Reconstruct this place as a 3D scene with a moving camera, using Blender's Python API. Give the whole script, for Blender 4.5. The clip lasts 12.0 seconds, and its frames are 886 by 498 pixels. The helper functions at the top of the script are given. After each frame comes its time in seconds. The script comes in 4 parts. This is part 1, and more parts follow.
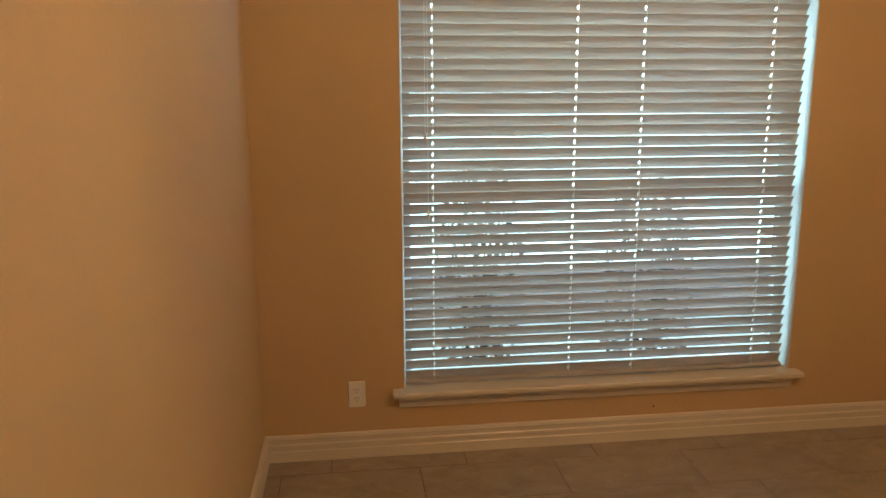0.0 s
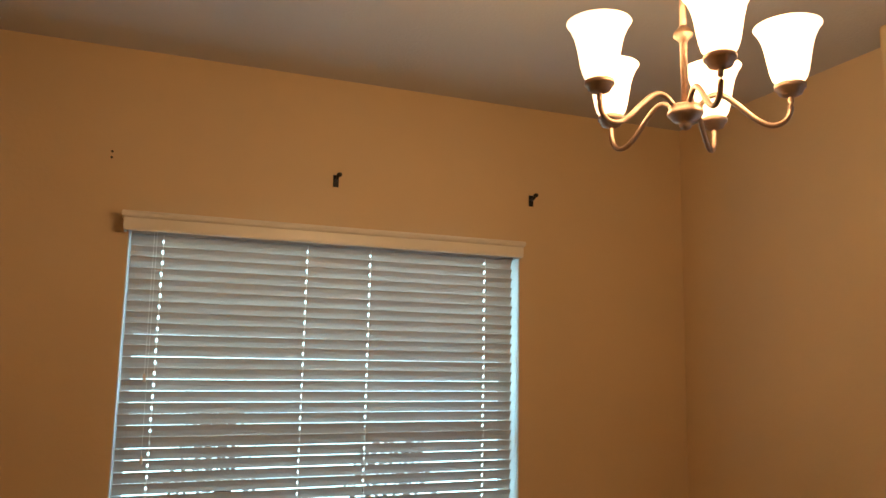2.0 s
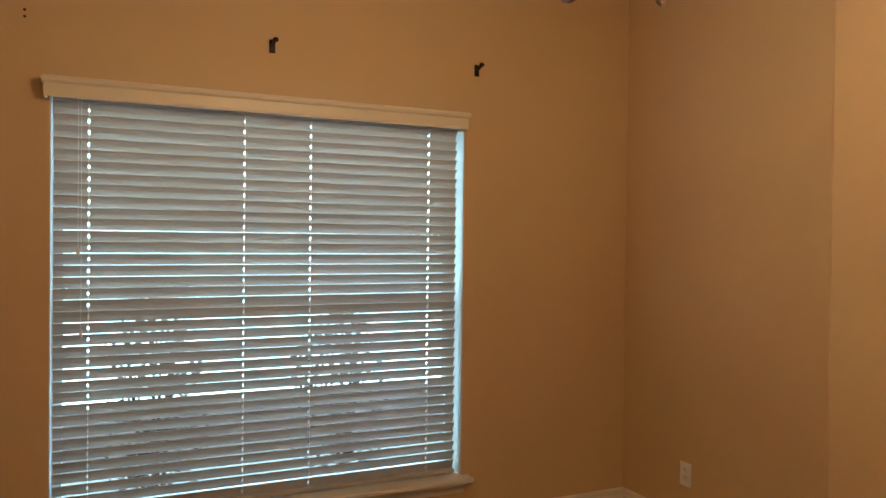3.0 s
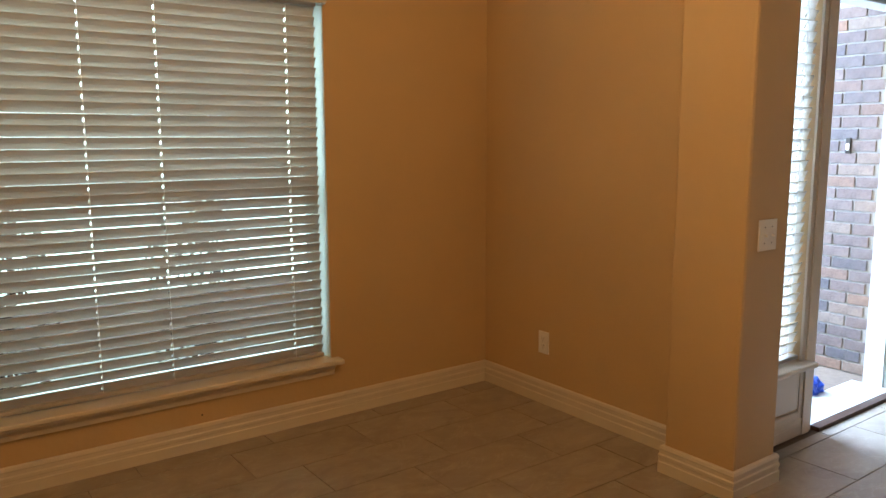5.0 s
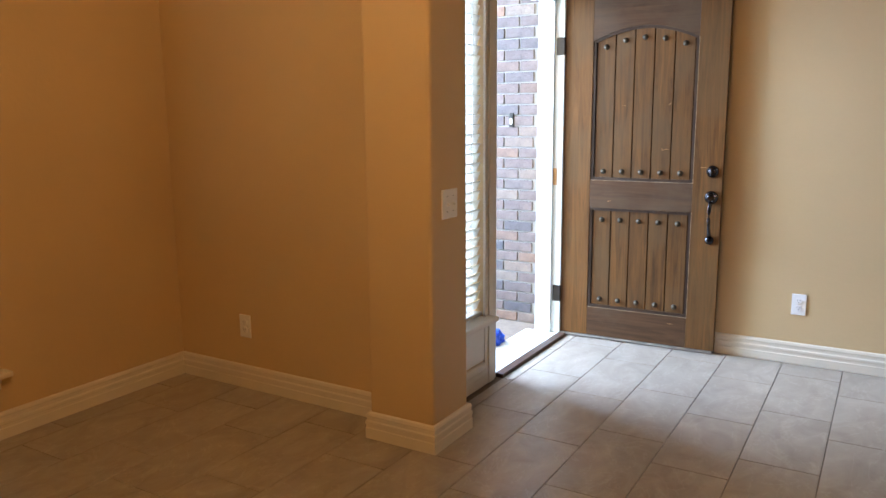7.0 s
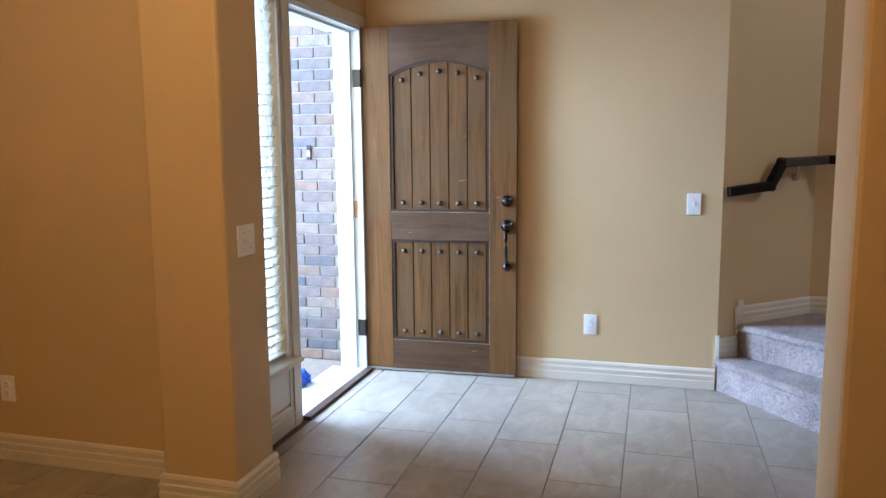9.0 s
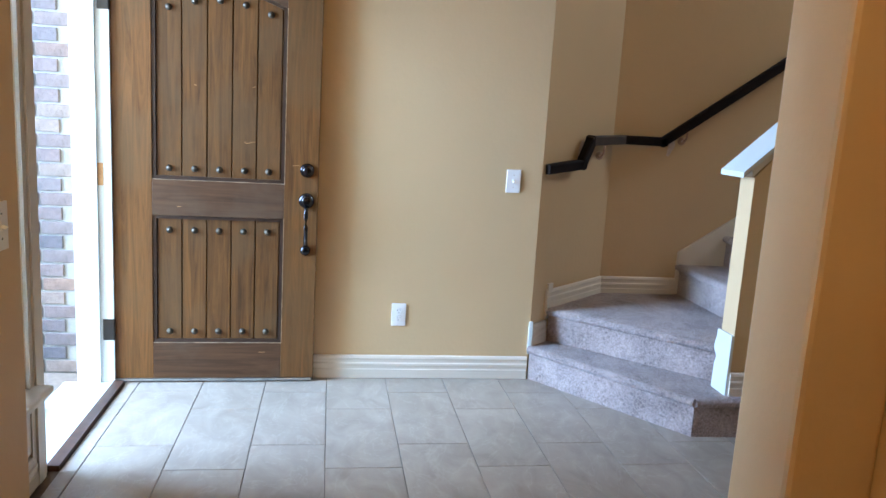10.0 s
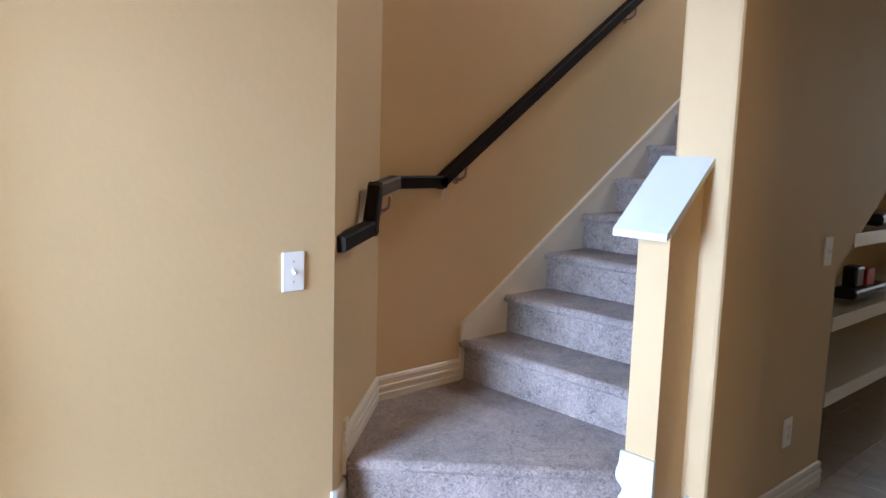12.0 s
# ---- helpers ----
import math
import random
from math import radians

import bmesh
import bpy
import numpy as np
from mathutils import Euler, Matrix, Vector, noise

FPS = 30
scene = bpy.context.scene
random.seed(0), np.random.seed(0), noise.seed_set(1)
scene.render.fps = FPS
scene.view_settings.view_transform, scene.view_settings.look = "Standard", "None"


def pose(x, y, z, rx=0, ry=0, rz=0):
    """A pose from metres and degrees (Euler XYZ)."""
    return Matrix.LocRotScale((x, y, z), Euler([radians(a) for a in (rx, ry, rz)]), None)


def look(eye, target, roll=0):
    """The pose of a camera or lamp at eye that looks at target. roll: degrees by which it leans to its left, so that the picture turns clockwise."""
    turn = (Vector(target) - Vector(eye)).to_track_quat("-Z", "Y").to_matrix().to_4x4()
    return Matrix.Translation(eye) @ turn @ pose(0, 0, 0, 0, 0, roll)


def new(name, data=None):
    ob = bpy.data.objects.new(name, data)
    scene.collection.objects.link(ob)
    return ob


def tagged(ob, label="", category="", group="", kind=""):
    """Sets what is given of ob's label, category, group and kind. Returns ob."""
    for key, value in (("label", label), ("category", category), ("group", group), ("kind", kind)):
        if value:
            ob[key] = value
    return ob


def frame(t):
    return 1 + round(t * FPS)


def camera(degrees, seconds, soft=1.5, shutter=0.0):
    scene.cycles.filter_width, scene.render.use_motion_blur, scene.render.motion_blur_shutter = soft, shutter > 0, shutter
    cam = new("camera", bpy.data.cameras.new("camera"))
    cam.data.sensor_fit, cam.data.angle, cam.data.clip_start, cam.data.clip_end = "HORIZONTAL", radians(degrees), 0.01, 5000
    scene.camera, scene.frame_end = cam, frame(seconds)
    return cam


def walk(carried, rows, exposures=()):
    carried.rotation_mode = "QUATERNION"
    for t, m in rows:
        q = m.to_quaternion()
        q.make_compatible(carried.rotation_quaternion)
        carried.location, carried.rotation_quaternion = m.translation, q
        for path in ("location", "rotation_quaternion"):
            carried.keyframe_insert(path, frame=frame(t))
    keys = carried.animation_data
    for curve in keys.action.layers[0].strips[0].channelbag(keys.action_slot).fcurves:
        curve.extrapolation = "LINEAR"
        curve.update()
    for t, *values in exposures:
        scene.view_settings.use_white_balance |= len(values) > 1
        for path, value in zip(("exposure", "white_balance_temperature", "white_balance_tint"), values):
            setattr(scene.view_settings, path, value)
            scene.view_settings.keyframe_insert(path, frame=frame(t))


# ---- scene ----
cam = camera(61.0, 12.0)
PATH = [
    (0, (-2.966, -3.074, 1.512), (-2.721, -1.126, 1.131), -0.3),
    (0.5, (-2.897, -3.139, 1.547), (-2.565, -1.176, 1.353), 0.0),
    (1, (-2.606, -3.327, 1.58), (-2.218, -1.365, 1.601), 1.7),
    (1.5, (-2.608, -3.328, 1.564), (-2.019, -1.428, 1.766), 1.9),
    (2, (-2.633, -3.285, 1.486), (-1.927, -1.435, 1.769), 1.1),
    (2.5, (-2.627, -3.265, 1.474), (-1.829, -1.438, 1.635), 0.7),
    (3, (-2.603, -3.251, 1.438), (-1.757, -1.439, 1.415), 0.6),
    (3.2, (-2.618, -3.262, 1.426), (-1.763, -1.456, 1.339), 0.3),
    (4.8, (-2.659, -3.194, 1.352), (-1.536, -1.562, 1.073), -0.2),
    (5, (-2.641, -3.204, 1.359), (-1.472, -1.607, 1.07), -0.2),
    (5.5, (-2.638, -3.177, 1.349), (-1.303, -1.72, 1.044), -0.5),
    (6, (-2.637, -3.182, 1.347), (-1.162, -1.872, 1.015), -0.9),
    (6.5, (-2.626, -3.195, 1.355), (-1.036, -2.034, 1.003), -0.7),
    (7, (-2.612, -3.194, 1.354), (-0.923, -2.182, 1.002), -0.5),
    (7.2, (-2.603, -3.186, 1.354), (-0.883, -2.229, 1.002), -0.5),
    (8.8, (-2.598, -3.18, 1.358), (-0.722, -2.535, 1.103), -2.6),
    (9, (-2.523, -3.143, 1.342), (-0.615, -2.608, 1.073), -0.5),
    (9.5, (-2.243, -2.982, 1.336), (-0.282, -2.777, 1.004), 1.3),
    (9.6, (-2.153, -2.894, 1.34), (-0.189, -2.752, 0.991), 2.4),
    (10, (-1.906, -2.449, 1.32), (0.04, -2.754, 0.974), 3.4),
    (10.5, (-1.502, -2.288, 1.327), (0.376, -2.872, 0.967), 0.4),
    (11, (-1.028, -2.157, 1.351), (0.703, -3.107, 1.033), 1.5),
    (11.5, (-0.542, -2.163, 1.369), (1.028, -3.366, 1.078), 1.8),
    (12, (-0.144, -2.224, 1.399), (1.321, -3.558, 1.128), 1.7),
]
walk(cam, [(t, look(eye, target, roll)) for t, eye, target, roll in PATH], [(0.0, 0.08, 5700, 9), (1.2, -0.08, 5600, 9), (3.2, -0.12, 5400, 9), (5.0, -0.15, 6300, 9), (7.0, -0.08, 6500, 10), (9.0, 0.0, 5800, 6), (10.0, 0.08, 5700, 4), (10.7, 0.24, 6100, 7), (12.0, 0.32, 6300, 10)])

# ---- world, sun, large lights ----
world = bpy.data.worlds.new("sky_world")
scene.world = world
world.use_nodes = True
wt = world.node_tree
sky = wt.nodes.new("ShaderNodeTexSky")
sky.sky_type = "NISHITA"
sky.sun_disc = False
SUN_EL, SUN_AZ = radians(52), radians(150)
sky.sun_elevation, sky.sun_rotation = SUN_EL, SUN_AZ
wt.links.new(sky.outputs[0], wt.nodes["Background"].inputs[0])
wt.nodes["Background"].inputs[1].default_value = 0.15
sun = new("sun", bpy.data.lights.new("sun", "SUN"))
sun.data.energy, sun.data.angle, sun.data.color = 3.0, radians(0.5), (1, 0.95, 0.88)
d = Vector((math.sin(SUN_AZ) * math.cos(SUN_EL), math.cos(SUN_AZ) * math.cos(SUN_EL), math.sin(SUN_EL)))
sun.matrix_world = look(d * 30, (0, 0, 0))


def daylight_lamp(name, eye, target, w, h, watts, color):
    """An area lamp for the sky's light at a window or a door, or for added fill."""
    l = bpy.data.lights.new(name, "AREA")
    l.shape, l.size, l.size_y, l.energy, l.color = "RECTANGLE", w, h, watts, color
    ob = new(name, l)
    ob.matrix_world = look(eye, target)
    return ob


DAY = (0.58, 0.80, 1.22)
daylight_lamp("door_daylight", (0.96, 0.75, 1.65), (0.96, -3.0, 0.15), 1.4, 2.1, 610, DAY)
# Added lamp for daylight from beyond the hall; its window is unseen.
daylight_lamp("hall_end_fill", (0.55, -8.85, 1.5), (0.55, -4, 1.0), 0.8, 1.6, 6, (0.85, 0.92, 1.0))
# Fill lamp added high in the stairwell; no window stands there.
daylight_lamp("stair_fill", (1.3, -8.0, 4.3), (1.9, -5.0, 1.5), 0.7, 1.2, 92, (0.85, 0.92, 1.0))
daylight_lamp("dining_window_daylight", (-1.86, 1.2, 1.9), (-1.86, 0.0, 1.25), 4.4, 3.6, 390, (0.62, 0.92, 0.93))
daylight_lamp("sidelight_daylight", (0.42, -0.90, 1.35), (0.42, -1.4, 1.1), 0.7, 1.8, 9, DAY)


# ---- materials ----
def material(name, color, rough=0.6, metal=0.0, vary=0.0, vary_scale=3.0, bump=0.0, bump_scale=60.0, color2=None, detail=4.0, spec=0.5, coat=0.0):
    m = bpy.data.materials.new(name)
    m.use_nodes = True
    nt = m.node_tree
    b = nt.nodes["Principled BSDF"]
    b.inputs["Roughness"].default_value, b.inputs["Metallic"].default_value = rough, metal
    b.inputs["Base Color"].default_value = (*color, 1)
    b.inputs["Specular IOR Level"].default_value = spec
    b.inputs["Coat Weight"].default_value = coat
    co = nt.nodes.new("ShaderNodeTexCoord")
    if vary:
        n = nt.nodes.new("ShaderNodeTexNoise")
        n.inputs["Scale"].default_value, n.inputs["Detail"].default_value = vary_scale, detail
        nt.links.new(co.outputs["Object"], n.inputs["Vector"])
        r = nt.nodes.new("ShaderNodeValToRGB")
        c2 = color2 or tuple(c * (1 - vary) for c in color)
        r.color_ramp.elements[0].position, r.color_ramp.elements[1].position = 0.35, 0.65
        r.color_ramp.elements[0].color, r.color_ramp.elements[1].color = (*c2, 1), (*color, 1)
        nt.links.new(n.outputs["Fac"], r.inputs["Fac"])
        nt.links.new(r.outputs["Color"], b.inputs["Base Color"])
    if bump:
        n = nt.nodes.new("ShaderNodeTexNoise")
        n.inputs["Scale"].default_value, n.inputs["Detail"].default_value = bump_scale, 3
        nt.links.new(co.outputs["Object"], n.inputs["Vector"])
        u = nt.nodes.new("ShaderNodeBump")
        u.inputs["Strength"].default_value, u.inputs["Distance"].default_value = bump, 0.004
        nt.links.new(n.outputs["Fac"], u.inputs["Height"])
        nt.links.new(u.outputs["Normal"], b.inputs["Normal"])
    return m


def node(m, kind, **inputs):
    n = m.node_tree.nodes.new(kind)
    for k, v in inputs.items():
        n.inputs[k].default_value = v
    return n


PAINT = material("tan_wall_paint", (0.57, 0.405, 0.215), 0.62, vary=0.05, vary_scale=1.6, bump=0.22, bump_scale=44)
CEIL = material("ceiling_paint", (0.50, 0.465, 0.42), 0.8, vary=0.04, vary_scale=2, bump=0.5, bump_scale=70)
TRIM = material("cream_trim_paint", (0.66, 0.59, 0.48), 0.38, vary=0.04, vary_scale=5, bump=0.05, bump_scale=40)
WHITE = material("white_paint", (0.62, 0.64, 0.60), 0.35, vary=0.04, vary_scale=6, bump=0.05)
PLASTIC = material("white_plastic", (0.78, 0.76, 0.72), 0.3)
SLOT = material("dark_slot", (0.02, 0.02, 0.02), 0.6)
SLAT = material("cream_blind_slat", (0.47, 0.43, 0.38), 0.4, vary=0.05, vary_scale=8)


def let_through(m, share):
    """Let a little daylight through a slat."""
    t = m.node_tree
    tr = t.nodes.new("ShaderNodeBsdfTranslucent")
    tr.inputs["Color"].default_value = (0.92, 0.90, 0.84, 1)
    mix = t.nodes.new("ShaderNodeMixShader")
    mix.inputs[0].default_value = share
    t.links.new(t.nodes["Principled BSDF"].outputs[0], mix.inputs[1])
    t.links.new(tr.outputs[0], mix.inputs[2])
    t.links.new(mix.outputs[0], t.nodes["Material Output"].inputs["Surface"])


let_through(SLAT, 0.07)
THIN_SLAT = material("thin_cream_slat", (0.60, 0.56, 0.46), 0.4, vary=0.05, vary_scale=8)
let_through(THIN_SLAT, 0.38)
FILLER = material("pale_wall_filler", (0.60, 0.50, 0.40), 0.8, vary=0.2, vary_scale=40)
CORD = material("white_cord", (0.85, 0.85, 0.82), 0.6)
BLACKIRON = material("black_iron", (0.02, 0.018, 0.016), 0.42, metal=0.6, bump=0.2, bump_scale=120)
HINGE = material("dark_bronze", (0.05, 0.042, 0.035), 0.4, metal=0.8)
LOCKMETAL = material("aged_dark_bronze", (0.055, 0.05, 0.05), 0.16, metal=0.95)
NAIL = material("pewter_nail", (0.11, 0.09, 0.065), 0.5, metal=0.85, vary=0.4, vary_scale=30)
NICKEL = material("brushed_nickel", (0.46, 0.31, 0.22), 0.36, metal=1.0, vary=0.2, vary_scale=30)
RAILWOOD = material("dark_stained_rail", (0.012, 0.006, 0.004), 0.6, vary=0.5, vary_scale=9, spec=0.12)
# One rail bend's reflection, put into a lighter brown; the shrub stems share it.
RAILSHEEN = material("rail_sheen_brown", (0.05, 0.03, 0.016), 0.55, vary=0.5, vary_scale=14)
THRESH = material("brown_threshold", (0.075, 0.036, 0.022), 0.45, vary=0.4, vary_scale=20)
GROUT = material("grout", (0.17, 0.125, 0.09), 0.9, vary=0.2, vary_scale=30, bump=0.3)
MORTAR = material("mortar", (0.26, 0.245, 0.23), 0.9, vary=0.15, vary_scale=20, bump=0.6)
CONCRETE = material("porch_concrete", (0.34, 0.33, 0.31), 0.85, vary=0.12, vary_scale=4, bump=0.5, bump_scale=80)
GRASS = material("lawn", (0.06, 0.10, 0.03), 0.9, vary=0.4, vary_scale=3, bump=0.8)
BLUE = material("blue_plastic_bag", (0.02, 0.09, 0.62), 0.35, vary=0.3, vary_scale=15)
PINE = material("bare_wood_patch", (0.55, 0.30, 0.12), 0.6, vary=0.3, vary_scale=30)
WORNHIGHLIGHT = material("worn_highlight_wood", (0.42, 0.30, 0.19), 0.6, vary=0.6, vary_scale=22)
MOULDING = material("dark_brown_moulding", (0.045, 0.020, 0.009), 0.45, vary=0.5, vary_scale=14)
REDBOX = material("red_card", (0.45, 0.03, 0.03), 0.5)
SWEEP = material("dull_aluminium", (0.45, 0.44, 0.42), 0.4, metal=0.8, vary=0.3, vary_scale=20)
BLACKP = material("black_plastic", (0.015, 0.015, 0.016), 0.35)
GLASS = bpy.data.materials.new("window_glass")
GLASS.use_nodes = True
GLASS.node_tree.nodes["Principled BSDF"].inputs["Transmission Weight"].default_value = 1
GLASS.node_tree.nodes["Principled BSDF"].inputs["Roughness"].default_value = 0.02
GLASS.node_tree.nodes["Principled BSDF"].inputs["IOR"].default_value = 1.1


def tile_material():
    m = material("grey_porcelain_tile", (0.40, 0.36, 0.31), 0.3, spec=0.5)
    nt, b = m.node_tree, m.node_tree.nodes["Principled BSDF"]
    geo = nt.nodes.new("ShaderNodeNewGeometry")
    info = nt.nodes.new("ShaderNodeObjectInfo")
    mp = nt.nodes.new("ShaderNodeVectorMath")
    mp.operation = "MULTIPLY_ADD"
    comb = nt.nodes.new("ShaderNodeCombineXYZ")
    nt.links.new(info.outputs["Random"], comb.inputs[2])
    mul = nt.nodes.new("ShaderNodeVectorMath")
    mul.operation = "SCALE"
    mul.inputs["Scale"].default_value = 7
    nt.links.new(comb.outputs[0], mul.inputs[0])
    nt.links.new(geo.outputs["Position"], mp.inputs[0])
    mp.inputs[1].default_value = (1, 1.6, 1)
    nt.links.new(mul.outputs[0], mp.inputs[2])
    n = node(m, "ShaderNodeTexNoise", Scale=4.5, Detail=7, Roughness=0.62, Distortion=0.9)
    nt.links.new(mp.outputs[0], n.inputs["Vector"])
    r = nt.nodes.new("ShaderNodeValToRGB")
    r.color_ramp.elements[0].position, r.color_ramp.elements[1].position = 0.3, 0.72
    r.color_ramp.elements[0].color, r.color_ramp.elements[1].color = (0.25, 0.205, 0.155, 1), (0.385, 0.33, 0.265, 1)
    nt.links.new(n.outputs["Fac"], r.inputs["Fac"])
    # thin pale veins
    v = node(m, "ShaderNodeTexNoise", Scale=2.2, Detail=5, Roughness=0.55, Distortion=2.5)
    nt.links.new(mp.outputs[0], v.inputs["Vector"])
    vr = nt.nodes.new("ShaderNodeValToRGB")
    vr.color_ramp.elements[0].position, vr.color_ramp.elements[1].position = 0.485, 0.5
    vr.color_ramp.elements[0].color, vr.color_ramp.elements[1].color = (0, 0, 0, 1), (1, 1, 1, 1)
    e = vr.color_ramp.elements.new(0.515)
    e.color = (0, 0, 0, 1)
    nt.links.new(v.outputs["Fac"], vr.inputs["Fac"])
    mx = nt.nodes.new("ShaderNodeMixRGB")
    sc = nt.nodes.new("ShaderNodeMath")
    sc.operation, sc.inputs[1].default_value = "MULTIPLY", 0.16
    nt.links.new(vr.outputs["Color"], sc.inputs[0])
    nt.links.new(sc.outputs[0], mx.inputs["Fac"])
    nt.links.new(r.outputs["Color"], mx.inputs[1])
    mx.inputs[2].default_value = (0.62, 0.56, 0.48, 1)
    nt.links.new(mx.outputs[0], b.inputs["Base Color"])
    rr = nt.nodes.new("ShaderNodeMapRange")
    rr.inputs["To Min"].default_value, rr.inputs["To Max"].default_value = 0.26, 0.44
    nt.links.new(n.outputs["Fac"], rr.inputs["Value"])
    nt.links.new(rr.outputs[0], b.inputs["Roughness"])
    u = node(m, "ShaderNodeBump", Strength=0.12, Distance=0.003)
    nt.links.new(n.outputs["Fac"], u.inputs["Height"])
    nt.links.new(u.outputs["Normal"], b.inputs["Normal"])
    return m


TILE = tile_material()


def wood_material(name, light, dark, grey, axis):
    """Stained, weathered wood with its grain along one axis of the object."""
    m = material(name, light, 0.52, spec=0.22)
    nt, b = m.node_tree, m.node_tree.nodes["Principled BSDF"]
    co = nt.nodes.new("ShaderNodeTexCoord")
    mp = nt.nodes.new("ShaderNodeMapping")
    mp.inputs["Scale"].default_value = {"z": (34, 34, 2.0), "x": (2.0, 34, 34)}[axis]
    info = nt.nodes.new("ShaderNodeObjectInfo")
    comb = nt.nodes.new("ShaderNodeCombineXYZ")
    for k in range(3):
        nt.links.new(info.outputs["Random"], comb.inputs[k])
    sc = nt.nodes.new("ShaderNodeVectorMath")
    sc.operation, sc.inputs["Scale"].default_value = "SCALE", 9
    add = nt.nodes.new("ShaderNodeVectorMath")
    nt.links.new(comb.outputs[0], sc.inputs[0])
    nt.links.new(sc.outputs[0], add.inputs[1])
    nt.links.new(co.outputs["Object"], add.inputs[0])
    nt.links.new(add.outputs[0], mp.inputs["Vector"])
    n = node(m, "ShaderNodeTexNoise", Scale=1.0, Detail=8, Roughness=0.68, Distortion=1.1)
    nt.links.new(mp.outputs[0], n.inputs["Vector"])
    r = nt.nodes.new("ShaderNodeValToRGB")
    r.color_ramp.elements[0].position, r.color_ramp.elements[1].position = 0.18, 0.78
    r.color_ramp.elements[0].color, r.color_ramp.elements[1].color = (*dark, 1), (*light, 1)
    nt.links.new(n.outputs["Fac"], r.inputs["Fac"])
    w = node(m, "ShaderNodeTexNoise", Scale=3.0, Detail=4, Roughness=0.6)
    nt.links.new(add.outputs[0], w.inputs["Vector"])
    wr = nt.nodes.new("ShaderNodeValToRGB")
    wr.color_ramp.elements[0].position, wr.color_ramp.elements[1].position = 0.42, 0.62
    nt.links.new(w.outputs["Fac"], wr.inputs["Fac"])
    mx = nt.nodes.new("ShaderNodeMixRGB")
    ml = nt.nodes.new("ShaderNodeMath")
    ml.operation, ml.inputs[1].default_value = "MULTIPLY", 0.55
    nt.links.new(wr.outputs["Color"], ml.inputs[0])
    nt.links.new(ml.outputs[0], mx.inputs["Fac"])
    nt.links.new(r.outputs["Color"], mx.inputs[1])
    mx.inputs[2].default_value = (*grey, 1)
    nt.links.new(mx.outputs[0], b.inputs["Base Color"])
    u = node(m, "ShaderNodeBump", Strength=0.25, Distance=0.002)
    nt.links.new(n.outputs["Fac"], u.inputs["Height"])
    nt.links.new(u.outputs["Normal"], b.inputs["Normal"])
    return m


DOORWOOD = wood_material("weathered_door_wood", (0.23, 0.098, 0.025), (0.022, 0.009, 0.003), (0.125, 0.070, 0.028), "z")
PLANKWOOD = wood_material("weathered_door_plank_wood", (0.20, 0.088, 0.024), (0.014, 0.006, 0.003), (0.105, 0.060, 0.026), "z")
DOORRAIL = wood_material("weathered_door_rail_wood", (0.120, 0.060, 0.027), (0.030, 0.014, 0.007), (0.100, 0.068, 0.043), "x")


def carpet_material():
    m = material("mauve_grey_carpet", (0.34, 0.28, 0.27), 0.95, spec=0.1)
    nt, b = m.node_tree, m.node_tree.nodes["Principled BSDF"]
    co = nt.nodes.new("ShaderNodeTexCoord")
    n = node(m, "ShaderNodeTexNoise", Scale=52, Detail=6, Roughness=0.72, Distortion=2.2)
    l = node(m, "ShaderNodeTexNoise", Scale=7, Detail=3)
    nt.links.new(co.outputs["Object"], n.inputs["Vector"])
    nt.links.new(co.outputs["Object"], l.inputs["Vector"])
    ad = nt.nodes.new("ShaderNodeMath")
    ad.operation = "MULTIPLY_ADD"
    ad.inputs[1].default_value = 0.35
    nt.links.new(l.outputs["Fac"], ad.inputs[0])
    nt.links.new(n.outputs["Fac"], ad.inputs[2])
    r = nt.nodes.new("ShaderNodeValToRGB")
    r.color_ramp.elements[0].position, r.color_ramp.elements[1].position = 0.48, 0.82
    r.color_ramp.elements[0].color, r.color_ramp.elements[1].color = (0.09, 0.066, 0.060, 1), (0.50, 0.395, 0.355, 1)
    nt.links.new(ad.outputs[0], r.inputs["Fac"])
    nt.links.new(r.outputs["Color"], b.inputs["Base Color"])
    u = node(m, "ShaderNodeBump", Strength=1.0, Distance=0.012)
    nt.links.new(n.outputs["Fac"], u.inputs["Height"])
    nt.links.new(u.outputs["Normal"], b.inputs["Normal"])
    b.inputs["Sheen Weight"].default_value = 0.3
    return m


CARPET = carpet_material()


def brick_material():
    m = material("mixed_brick", (0.36, 0.22, 0.17), 0.85, bump=1.0, bump_scale=55)
    nt, b = m.node_tree, m.node_tree.nodes["Principled BSDF"]
    info = nt.nodes.new("ShaderNodeObjectInfo")
    r = nt.nodes.new("ShaderNodeValToRGB")
    cr = r.color_ramp
    cr.elements[0].color, cr.elements[1].color = (0.065, 0.06, 0.066, 1), (0.16, 0.13, 0.11, 1)
    for p, c in ((0.25, (0.125, 0.09, 0.08, 1)), (0.5, (0.135, 0.10, 0.088, 1)), (0.7, (0.095, 0.08, 0.08, 1)), (0.85, (0.16, 0.095, 0.065, 1))):
        cr.elements.new(p).color = c
    nt.links.new(info.outputs["Random"], r.inputs["Fac"])
    co = nt.nodes.new("ShaderNodeTexCoord")
    n = node(m, "ShaderNodeTexNoise", Scale=16, Detail=8, Roughness=0.75)
    nt.links.new(co.outputs["Object"], n.inputs["Vector"])
    mx = nt.nodes.new("ShaderNodeMixRGB")
    mx.blend_type, mx.inputs["Fac"].default_value = "OVERLAY", 0.9
    nt.links.new(r.outputs["Color"], mx.inputs[1])
    nt.links.new(n.outputs["Fac"], mx.inputs[2])
    nt.links.new(mx.outputs[0], b.inputs["Base Color"])
    return m


